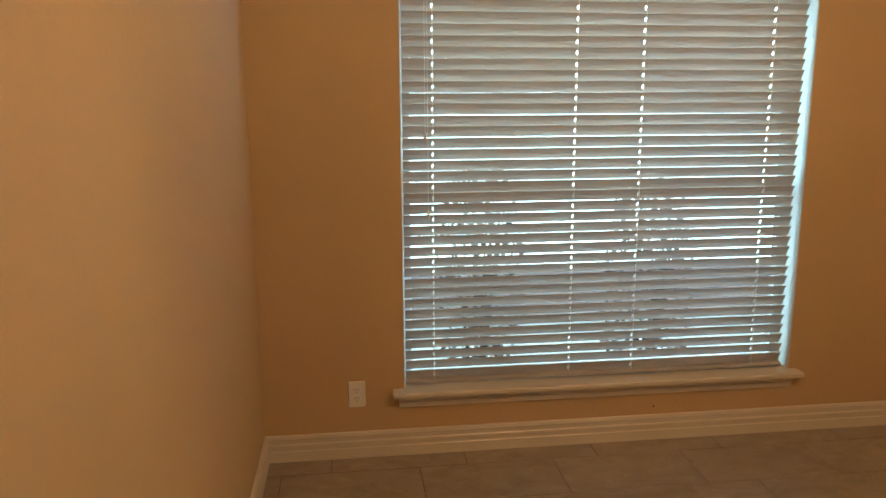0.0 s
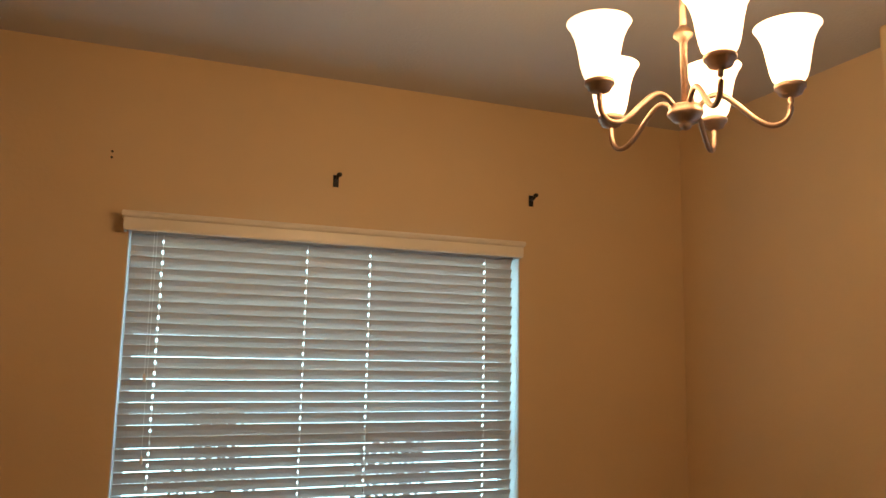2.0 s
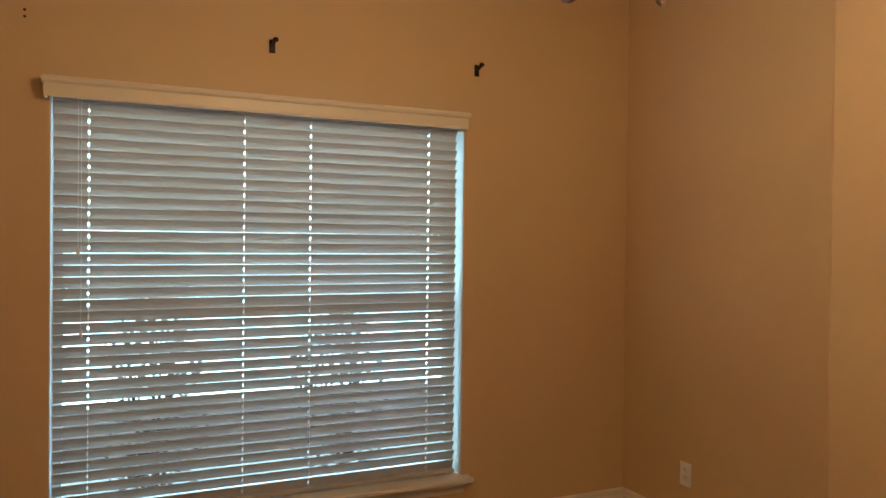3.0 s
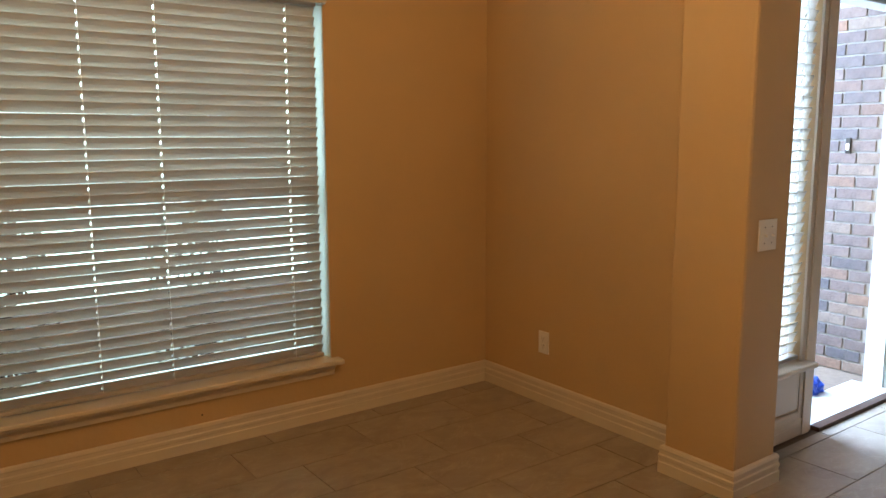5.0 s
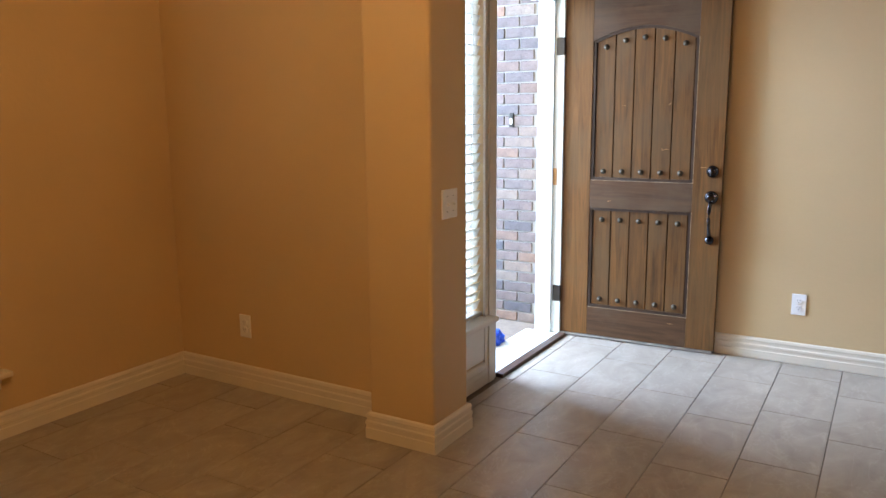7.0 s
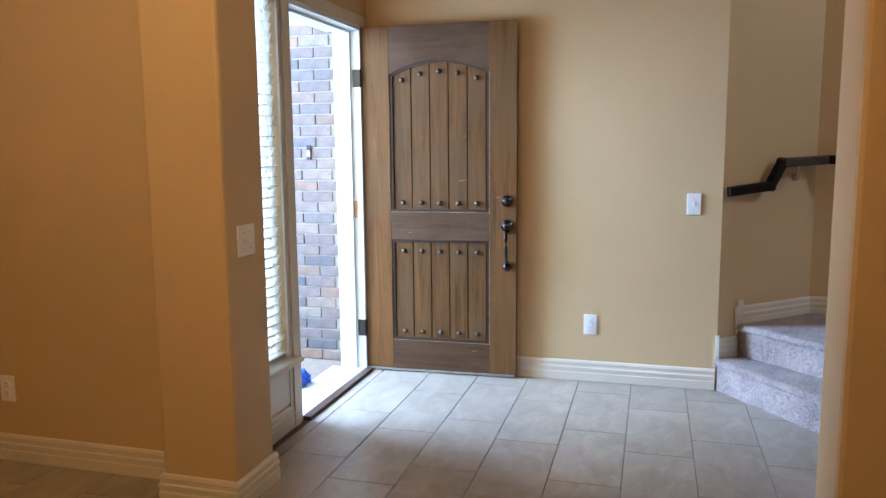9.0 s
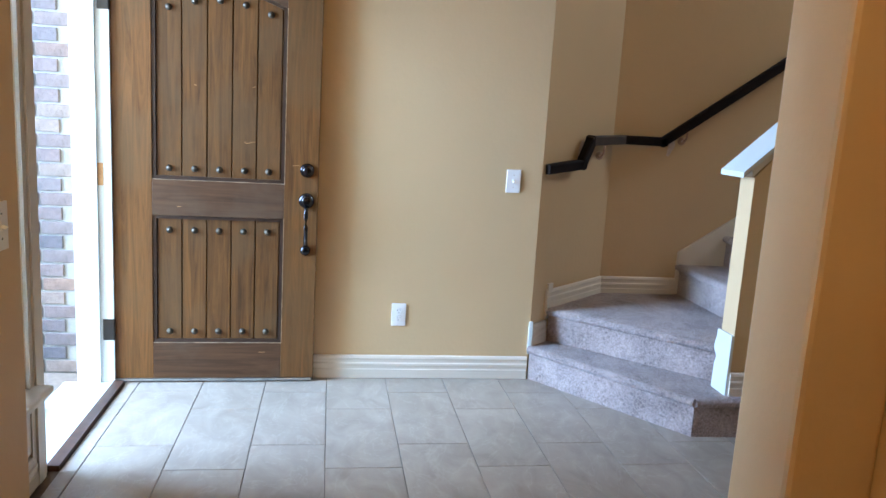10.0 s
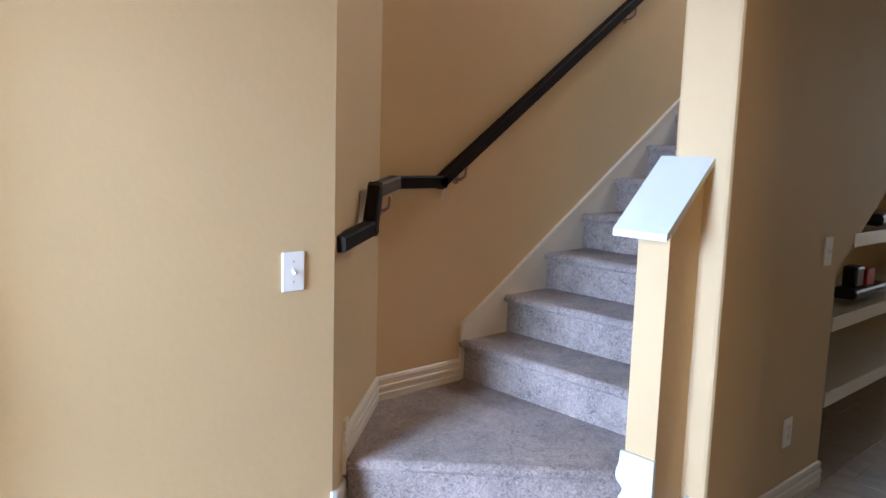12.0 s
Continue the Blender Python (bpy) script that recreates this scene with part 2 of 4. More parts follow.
BRICK = brick_material()

SHADE = bpy.data.materials.new("frosted_lamp_glass")
SHADE.use_nodes = True
_b = SHADE.node_tree.nodes["Principled BSDF"]
_b.inputs["Base Color"].default_value = (0.9, 0.82, 0.7, 1)
_b.inputs["Roughness"].default_value = 0.35
_b.inputs["Emission Color"].default_value = (1.0, 0.60, 0.30, 1)
_b.inputs["Emission Strength"].default_value = 3.2


# ---- mesh helpers ----
def box(bm, x0, x1, y0, y1, z0, z1, bevel=0.0):
    vs = [bm.verts.new((x, y, z)) for x in (x0, x1) for y in (y0, y1) for z in (z0, z1)]
    fs = [bm.faces.new([vs[i] for i in q]) for q in ((0, 1, 3, 2), (4, 6, 7, 5), (0, 4, 5, 1), (2, 3, 7, 6), (0, 2, 6, 4), (1, 5, 7, 3))]
    if bevel:
        es = list({e for f in fs for e in f.edges})
        bmesh.ops.bevel(bm, geom=es, offset=bevel, segments=2, profile=0.5, affect="EDGES")
    return vs


def prism(bm, pts, z0, z1):
    """An upright prism over a plan, listed anticlockwise."""
    lo = [bm.verts.new((x, y, z0)) for x, y in pts]
    hi = [bm.verts.new((x, y, z1)) for x, y in pts]
    n = len(pts)
    bm.faces.new(lo[::-1])
    bm.faces.new(hi)
    for i in range(n):
        bm.faces.new((lo[i], lo[(i + 1) % n], hi[(i + 1) % n], hi[i]))


def sweep(bm, profile, path, closed_ends=True, side=1):
    """Sweep a profile of (out, up) along a plan path of (x, y, z), mitred; out points to the left of the way for side=1."""
    rings = []
    n = len(path)
    for i, p in enumerate(path):
        p = Vector(p)
        a = (p - Vector(path[i - 1])).xy.normalized() if i else None
        b = (Vector(path[i + 1]) - p).xy.normalized() if i < n - 1 else None
        a, b = a or b, b or a
        na, nb = Vector((-a.y, a.x)) * side, Vector((-b.y, b.x)) * side
        m = (na + nb)
        m = m / max(0.2, m.dot(na))
        rings.append([bm.verts.new((p.x + m.x * o, p.y + m.y * o, p.z + u)) for o, u in profile])
    k = len(profile)
    for r0, r1 in zip(rings, rings[1:]):
        for j in range(k):
            q = (r0[j], r1[j], r1[(j + 1) % k], r0[(j + 1) % k])
            bm.faces.new(q if side == -1 else q[::-1])
    if closed_ends:
        bm.faces.new(rings[0])
        bm.faces.new(rings[-1][::-1])
    bmesh.ops.recalc_face_normals(bm, faces=bm.faces)


def tube(bm, pts, r, seg=10, squash=1.0, angles=None):
    """A bar along points, round, or with its corners at the angles given."""
    rings = []
    angles = [radians(a) for a in angles] if angles else [2 * math.pi * k / seg for k in range(seg)]
    seg = len(angles)
    for i, p in enumerate(pts):
        p = Vector(p)
        t = (Vector(pts[min(i + 1, len(pts) - 1)]) - Vector(pts[max(i - 1, 0)])).normalized()
        u = t.cross(Vector((0, 0, 1)))
        u = u.normalized() if u.length > 0.05 else Vector((1, 0, 0))
        v = t.cross(u)
        rr = r[i] if isinstance(r, (list, tuple)) else r
        rings.append([bm.verts.new(p + (u * math.cos(a) + v * math.sin(a) * squash) * rr) for a in angles])
    for a, b in zip(rings, rings[1:]):
        for k in range(seg):
            bm.faces.new((a[k], a[(k + 1) % seg], b[(k + 1) % seg], b[k]))
    bm.faces.new(rings[0][::-1])
    bm.faces.new(rings[-1])
    bmesh.ops.recalc_face_normals(bm, faces=bm.faces)


def lathe(bm, prof, seg=24, at=(0, 0, 0), cap=True):
    rings = [[bm.verts.new((at[0] + r * math.cos(2 * math.pi * k / seg), at[1] + r * math.sin(2 * math.pi * k / seg), at[2] + z)) for k in range(seg)] for r, z in prof]
    for a, b in zip(rings, rings[1:]):
        for k in range(seg):
            bm.faces.new((a[k], a[(k + 1) % seg], b[(k + 1) % seg], b[k]))
    if cap:
        bm.faces.new(rings[0][::-1])
        bm.faces.new(rings[-1])
    bmesh.ops.recalc_face_normals(bm, faces=bm.faces)


def part(name, bm, mat, parent=None, label="", smooth=False, m=None):
    me = bpy.data.meshes.new(name)
    bm.to_mesh(me)
    bm.free()
    me.materials.append(mat)
    if smooth:
        for p in me.polygons:
            p.use_smooth = True
    ob = new(name, me)
    ob.parent = parent
    if m is not None:
        ob.matrix_basis = m
    return tagged(ob, label)


def thing(name, label, category, at=(0, 0, 0), rz=0.0, group=""):
    ob = new(name)
    ob.matrix_basis = pose(*at, 0, 0, rz)
    return tagged(ob, label, category, group)


def struct(name, bm, mat, label="", smooth=False):
    return tagged(part(name, bm, mat, None, label, smooth), kind="structure")


# ---- floor, walls, ceilings ----
W, H = -3.35, 2.74          # west wall of the dining room, ceiling height
SOUTH = -3.95
bm = bmesh.new()
box(bm, W - 0.2, 2.6, -9.2, 0.2, -0.2, -0.006)
floor = struct("floor", bm, GROUT, "grey-brown stone-look tile floor with dark grout")

bm = bmesh.new()
box(bm, W - 0.12, W, SOUTH, 0.16, -0.2, H)
struct("wall_west", bm, PAINT, "tan painted dining room wall")

WX0, WX1, WZ0, WZ1 = -2.752, -0.975, 0.30, 2.00
bm = bmesh.new()
for a in ((W, WX0, 0, 0.16, -0.2, H), (WX1, 0.105, 0, 0.16, -0.2, H), (WX0, WX1, 0, 0.16, -0.2, WZ0), (WX0, WX1, 0, 0.16, WZ1, H)):
    box(bm, *a)
struct("wall_north", bm, PAINT, "tan painted wall round the dining room window")

bm = bmesh.new()
box(bm, 0, 0.105, -1.37, 0, -0.2, H)
struct("wall_east", bm, PAINT, "tan painted partition of the dining room")
bm = bmesh.new()
box(bm, -0.18, 0.105, -1.685, -1.37, -0.2, H, 0.014)
struct("wall_column", bm, PAINT, "tan painted square column beside the foyer")
bm = bmesh.new()
box(bm, -0.19, 0.085, SOUTH, -3.685, -0.2, H, 0.018)
struct("wall_column_south", bm, PAINT, "tan painted square column beside the foyer")
bm = bmesh.new()
box(bm, 0.0, 0.085, -9.0, SOUTH, -0.2, H)
struct("wall_hall_west", bm, PAINT, "tan painted hall wall")
bm = bmesh.new()
box(bm, W, 0.0, SOUTH - 0.12, SOUTH, -0.2, H)
struct("wall_south", bm, PAINT, "tan painted dining room wall")

# foyer front wall with the sidelight and the door openings
FY = -1.485
DX0, DX1, DZ = 0.745, 1.65, 2.03
SX0, SX1, SZ0 = 0.20, 0.625, 0.335
bm = bmesh.new()
for a in ((0.105, SX0, FY, FY + 0.2, -0.2, H), (SX0, SX1, FY, FY + 0.2, -0.2, SZ0), (SX0, SX1, FY, FY + 0.2, DZ, H),
          (SX1, DX0, FY, FY + 0.2, -0.2, H), (DX0, DX1, FY, FY + 0.2, DZ, H), (DX1, 1.90, FY, FY + 0.16, -0.2, H)):
    box(bm, *a)
struct("wall_foyer_north", bm, PAINT, "tan painted front wall of the foyer")
bm = bmesh.new()
EX = 1.745
box(bm, EX, 1.90, -3.40, FY, -0.2, H)
prism(bm, [(EX, -3.40), (EX, -3.50), (2.235, -4.04), (2.4, -4.04), (2.4, -3.40)], -0.2, 5.2)
box(bm, 2.235, 2.4, -9.0, -4.04, -0.2, 5.2)
struct("wall_foyer_east", bm, PAINT, "tan painted foyer and stairway wall")

# stair column and the hall wall with the niche below the stairs
CX0, CX1 = 0.965, 1.16
bm = bmesh.new()
box(bm, CX0, CX1, -4.75, -4.40, -0.2, 5.2, 0.014)
struct("wall_stair_column", bm, PAINT, "tan painted square column beside the stairs")
NY = -5.49
bm = bmesh.new()
WX = 1.03
box(bm, WX, CX1, NY, -4.75, -0.2, 5.2)


def yz_prism(bm, pts, x0, x1):
    a = [bm.verts.new((x0, y, z)) for y, z in pts]
    b = [bm.verts.new((x1, y, z)) for y, z in pts]
    bm.faces.new(a)
    bm.faces.new(b[::-1])
    for i in range(len(pts)):
        j = (i + 1) % len(pts)
        bm.faces.new((a[j], a[i], b[i], b[j]))
    bmesh.ops.recalc_face_normals(bm, faces=bm.faces)


yz_prism(bm, [(NY, 0.93), (NY, 5.2), (-9.0, 5.2), (-9.0, 2.35), (-7.64, 2.35)], WX, CX1)
box(bm, WX, CX1, -9.0, -7.75, -0.2, 2.35)
struct("wall_hall_east", bm, PAINT, "tan painted hall wall over the niche below the stairs")
bm = bmesh.new()
box(bm, 1.52, 1.60, -7.75, NY, 0.0, 2.4)
box(bm, CX1, 1.60, NY, NY + 0.08, 0.0, 1.0)
struct("wall_niche", bm, PAINT, "tan painted back of the niche below the stairs")
# The window opening here is unseen, added to go with the hall lamp.
bm = bmesh.new()
box(bm, 0.085, 0.15, -9.15, -9.0, -0.2, H)
box(bm, 0.95, 2.4, -9.15, -9.0, -0.2, 5.2)
box(bm, 0.15, 0.95, -9.15, -9.0, -0.2, 0.7)
box(bm, 0.15, 0.95, -9.15, -9.0, 2.3, 5.2)
struct("wall_hall_end", bm, PAINT, "tan painted end wall of the hall")

bm = bmesh.new()
box(bm, W - 0.12, 1.90, -4.40, 0.16, H, H + 0.15)
box(bm, W - 0.12, CX0, -9.15, -4.40, H, H + 0.15)
box(bm, CX0, 2.4, -9.15, -3.6, 5.2, 5.35)
box(bm, CX0, 2.4, -4.40, -4.28, H, 5.2)
struct("ceiling", bm, CEIL, "off-white textured ceiling")

# ---- baseboards ----
BASE = [(0, 0), (0.016, 0), (0.016, 0.052), (0.013, 0.056), (0.013, 0.070), (0.016, 0.074), (0.016, 0.088), (0.0115, 0.094), (0.0115, 0.112), (0.014, 0.117), (0.010, 0.130), (0.004, 0.135), (0, 0.135)]


BASE = [(o, u * 0.87) for o, u in BASE]


def baseboard(path, side=1, z=0.0, label="cream painted moulded baseboard"):
    bm = bmesh.new()
    sweep(bm, BASE, [(x, y, z) for x, y in path], side=side)
    return struct("baseboard", bm, TRIM, label)


baseboard([(W, SOUTH), (W, 0), (0, 0), (0, -1.37), (-0.18, -1.37), (-0.18, -1.685), (0.105, -1.685), (0.105, FY), (DX0 - 0.025, FY)], side=-1)
baseboard([(W, SOUTH), (-0.19, SOUTH), (-0.19, -3.685), (0.085, -3.685), (0.085, -8.99)], side=1)
baseboard([(EX, FY), (EX, -3.495)], side=-1)
baseboard([(CX0, -4.41), (CX0, -4.75), (WX, -4.75), (WX, NY), (WX + 0.12, NY)], side=-1)
baseboard([(1.52, -7.7), (1.52, NY)], side=1)

# ---- stairs ----
R, T = 0.18, 0.275
stairs = thing("staircase", "carpeted winding staircase in mauve-grey plush beside the tan wall", "stairs")
Y3 = -4.525


def nosed(bm, plan, edge, z, out=0.028):
    """A tread over a plan (anticlockwise) whose edge edge -> edge+1 carries the rounded nose."""
    prism(bm, plan, z - R, z - 0.004)
    for e in edge:
        a, b = Vector(plan[e]), Vector(plan[(e + 1) % len(plan)])
        t = (b - a).normalized()
        n = Vector((t.y, -t.x))
        pts = []
        for k in range(9):
            an = math.pi * k / 8
            pts.append((math.sin(an) * out, math.cos(an) * 0.021))
        A = [bm.verts.new((a.x + n.x * o - n.x * 0.002, a.y + n.y * o - n.y * 0.002, z - 0.021 + u)) for o, u in pts]
        B = [bm.verts.new((b.x + n.x * o - n.x * 0.002, b.y + n.y * o - n.y * 0.002, z - 0.021 + u)) for o, u in pts]
        for k in range(8):
            bm.faces.new((A[k], B[k], B[k + 1], A[k + 1]))
        bm.faces.new(A)
        bm.faces.new(B[::-1])
    bmesh.ops.recalc_face_normals(bm, faces=bm.faces)


bm = bmesh.new()
nosed(bm, [(0.99, -4.40), (1.005, -4.055), (1.735, -3.505), (2.22, -4.05), (2.232, -4.55), (1.165, -4.55), (1.165, -4.40)][::-1], (4, 5), R)
part("tread", bm, CARPET, stairs)
bm = bmesh.new()
nosed(bm, [(1.17, -4.29), (1.83, -3.62), (2.225, -4.055), (2.232, -4.55), (1.17, -4.55)][::-1], (3,), 2 * R)
part("tread", bm, CARPET, stairs)
for k in range(13):
    y = Y3 - T * k
    bm = bmesh.new()
    nosed(bm, [(1.163, y - T - 0.02), (2.232, y - T - 0.02), (2.232, y), (1.163, y)], (2,), (3 + k) * R)
    part("tread", bm, CARPET, stairs)

# skirt board on the stair wall
bm = bmesh.new()
sl = R / T
yz_prism(bm, [(Y3 + 0.02, 0.36), (Y3 + 0.02, 0.585), (-8.1, 0.585 + sl * (8.1 + Y3)), (-8.1, 0.2 + sl * (8.1 + Y3)), (Y3 - 0.3, 0.36)], 2.221, 2.2355)
struct("trim_stair_skirt", bm, TRIM, "cream painted skirt board along the stairs")
bm = bmesh.new()
yz_prism(bm, [(Y3 + 0.02, 0.585), (Y3 + 0.02, 0.61), (-8.1, 0.61 + sl * (8.1 + Y3)), (-8.1, 0.585 + sl * (8.1 + Y3))], 2.214, 2.2355)
struct("trim_stair_skirt_cap", bm, TRIM, "cream painted cap of the skirt board")
baseboard([(1.83, -3.594), (2.235, -4.04), (2.235, Y3 + 0.02)], side=-1, z=0.337, label="cream painted baseboard on the winder step")

# pony wall with its sloping cap
PX0, PX1, PY = 1.048, 1.157, -4.225
bm = bmesh.new()
yz_prism(bm, [(PY, 0.17), (PY, 1.145), (-4.405, 1.335), (-4.405, 0.17)], PX0, PX1)
struct("wall_pony", bm, PAINT, "tan painted low wall beside the stairs")

# ---- things ----
def handrail():
    ob = thing("handrail", "dark stained wooden handrail with bends, on brackets on the stair wall", "handrail")
    pts = [(1.772, -3.54, 1.092), (1.905, -3.752, 1.116), (1.965, -3.817, 1.240), (2.185, -4.08, 1.252), (2.185, -4.32, 1.252), (2.185, -7.4, 1.252 + 0.70 * (7.4 - 4.32))]
    for a, b in zip(pts, pts[1:]):
        bm = bmesh.new()
        a, b = Vector(a), Vector(b)
        t = (b - a).normalized()
        tube(bm, [a - t * 0.018, b + t * 0.018], 0.031, squash=1.0, angles=(36, 54, 126, 144, 216, 234, 306, 324))
        part("rail", bm, RAILSHEEN if abs(a.x - 1.965) < 0.01 else RAILWOOD, ob)
    return ob


handrail()

def frame_box(name, bx, mat, label):
    bm = bmesh.new()
    for a in bx:
        box(bm, *a)
    return struct(name, bm, mat, label)


# door frame
frame_box("door_frame", [(DX0 - 0.001, DX0 + 0.018, FY - 0.003, FY + 0.2, 0, DZ), (DX1 - 0.018, DX1 + 0.001, FY - 0.003, FY + 0.162, 0, DZ), (DX0 + 0.018, DX1 - 0.018, FY - 0.003, FY + 0.2, DZ - 0.02, DZ + 0.001)], WHITE, "white painted door frame")

# porch
bm = bmesh.new()
# Unseen stretch added before the window, pale to brighten the ground behind the blind.
box(bm, -6, 6, -1.0, 4.2, -0.2, -0.03)
box(bm, DX0 + 0.018, DX1 - 0.018, FY + 0.02, -1.0, -0.2, -0.02)
struct("porch_floor", bm, CONCRETE, "pale concrete porch slab with an unseen stretch added")
bm = bmesh.new()
box(bm, -60, 60, 4.2, 80, -0.4, -0.12)
struct("ground", bm, GRASS, "lawn in front of the house")
bm = bmesh.new()
box(bm, 1.796, 2.2, -1.325, 1.2, -0.2, 3.0)
struct("wall_porch", bm, MORTAR, "mortar of the porch side wall")


def plate(at, rz, kind, w=0.072, h=0.115, label=""):
    """A wall plate with sockets or switches; its back is at y = 0, its face looks to -y before the turn."""
    cat = "power outlet" if kind == "outlet" else "light switch"
    ob = thing("power_outlet" if kind == "outlet" else "light_switch", label, cat, at, rz)
    bm = bmesh.new()
    box(bm, -w / 2, w / 2, -0.006, 0.001, -h / 2, h / 2, 0.002)
    part("cover_plate", bm, PLASTIC, ob)
    if kind == "outlet":
        for dz in (-0.019, 0.019):
            bm = bmesh.new()
            lathe(bm, [(0.0172, 0), (0.0172, 0.0035), (0.0160, 0.0042)], 20)
            part("socket", bm, PLASTIC, ob, m=pose(0, -0.0055, dz, 90))
            bm = bmesh.new()
            box(bm, -0.0075, -0.0055, -0.0104, -0.0094, dz + 0.001, dz + 0.009)
            box(bm, 0.0055, 0.0075, -0.0104, -0.0094, dz + 0.002, dz + 0.009)
            box(bm, -0.002, 0.002, -0.0104, -0.0094, dz - 0.009, dz - 0.005)
            part("slots", bm, SLOT, ob)
    else:
        xs = (-0.023, 0.023) if w > 0.1 else (0.0,)
        for x in xs:
            bm = bmesh.new()
            box(bm, x - 0.005, x + 0.005, -0.0072, -0.005, -0.012, 0.012, 0.001)
            part("surround", bm, PLASTIC, ob)
            bm = bmesh.new()
            box(bm, -0.0035, 0.0035, -0.014, 0, -0.004, 0.004, 0.001)
            part("toggle", bm, PLASTIC, ob, m=pose(x, -0.006, 0.001, 22))
        for x in xs:
            for z in (-0.03, 0.03):
                bm = bmesh.new()
                lathe(bm, [(0.0025, 0), (0.0025, 0.001)], 8)
                part("screw", bm, SLOT if w > 0.1 else NICKEL, ob, m=pose(x, -0.0058, z, 90))
    return ob


plate((-2.955, 0, 0.288), 0, "outlet", label="white duplex power outlet on the tan window wall above the baseboard")
plate((0, -0.475, 0.322), -90, "outlet", label="white duplex power outlet on the tan partition wall")
plate((EX, -2.815, 0.33), -90, "outlet", label="white duplex power outlet on the foyer wall beside the open door")
plate((WX, -5.146, 0.325), -90, "outlet", label="white duplex power outlet low on the shaded hall wall")
plate((-0.045, -1.685, 1.005), 0, "switch", 0.116, 0.116, "white double light switch on the square column")
plate((EX, -3.355, 1.025), -90, "switch", label="white single light switch at the end of the foyer wall")
plate((WX, -5.375, 1.027), -90, "switch", label="white single light switch on the shaded hall wall")


# ---- dining room window ----
def dining_window():
    x0, x1, z0, z1 = WX0, WX1, WZ0, WZ1
    ob = tagged(new("window_1"), "white double-hung window behind closed cream blinds", kind="structure")
    for n, a in (("frame_side", (x0, x0 + 0.045, 0.10, 0.15, z0, z1)), ("frame_side", (x1 - 0.045, x1, 0.10, 0.15, z0, z1)), ("frame_head", (x0 + 0.045, x1 - 0.045, 0.10, 0.15, z1 - 0.045, z1)),
                 ("frame_sill", (x0 + 0.045, x1 - 0.045, 0.10, 0.15, z0, z0 + 0.05)), ("meeting_rail", (x0 + 0.045, x1 - 0.045, 0.105, 0.145, 1.10, 1.15))):
        bm = bmesh.new()
        box(bm, *a, 0.004)
        part(n, bm, WHITE, ob)
    for a, b in ((x0 + 0.045, x1 - 0.045),):
        for c, d_ in ((z0 + 0.05, 1.10), (1.15, z1 - 0.045)):
            bm = bmesh.new()
            box(bm, a, b, 0.122, 0.126, c, d_)
            g = part("pane", bm, GLASS, ob)
            g.visible_shadow = False
    # painted lining of the opening
    for a in ((x0, x0 + 0.004, 0.002, 0.10, z0, z1), (x1 - 0.004, x1, 0.002, 0.10, z0, z1)):
        bm = bmesh.new()
        box(bm, *a)
        part("jamb_lining", bm, WHITE, ob)


dining_window()
sill = thing("window_sill", "cream painted window sill with moulded apron over the baseboard", "window sill")
sill["kind"] = "structure"
bm = bmesh.new()
box(bm, WX0 - 0.05, WX1 + 0.04, -0.065, 0.10, 0.278, 0.302, 0.006)
part("sill_board", bm, TRIM, sill)
bm = bmesh.new()
sweep(bm, [(0, 0), (0.014, 0), (0.014, 0.02), (0.022, 0.035), (0.022, 0.042), (0.03, 0.056), (0, 0.056)], [(WX0 - 0.022, -0.001, 0.222), (WX1 + 0.008, -0.001, 0.222)], side=-1)
part("apron", bm, TRIM, sill)


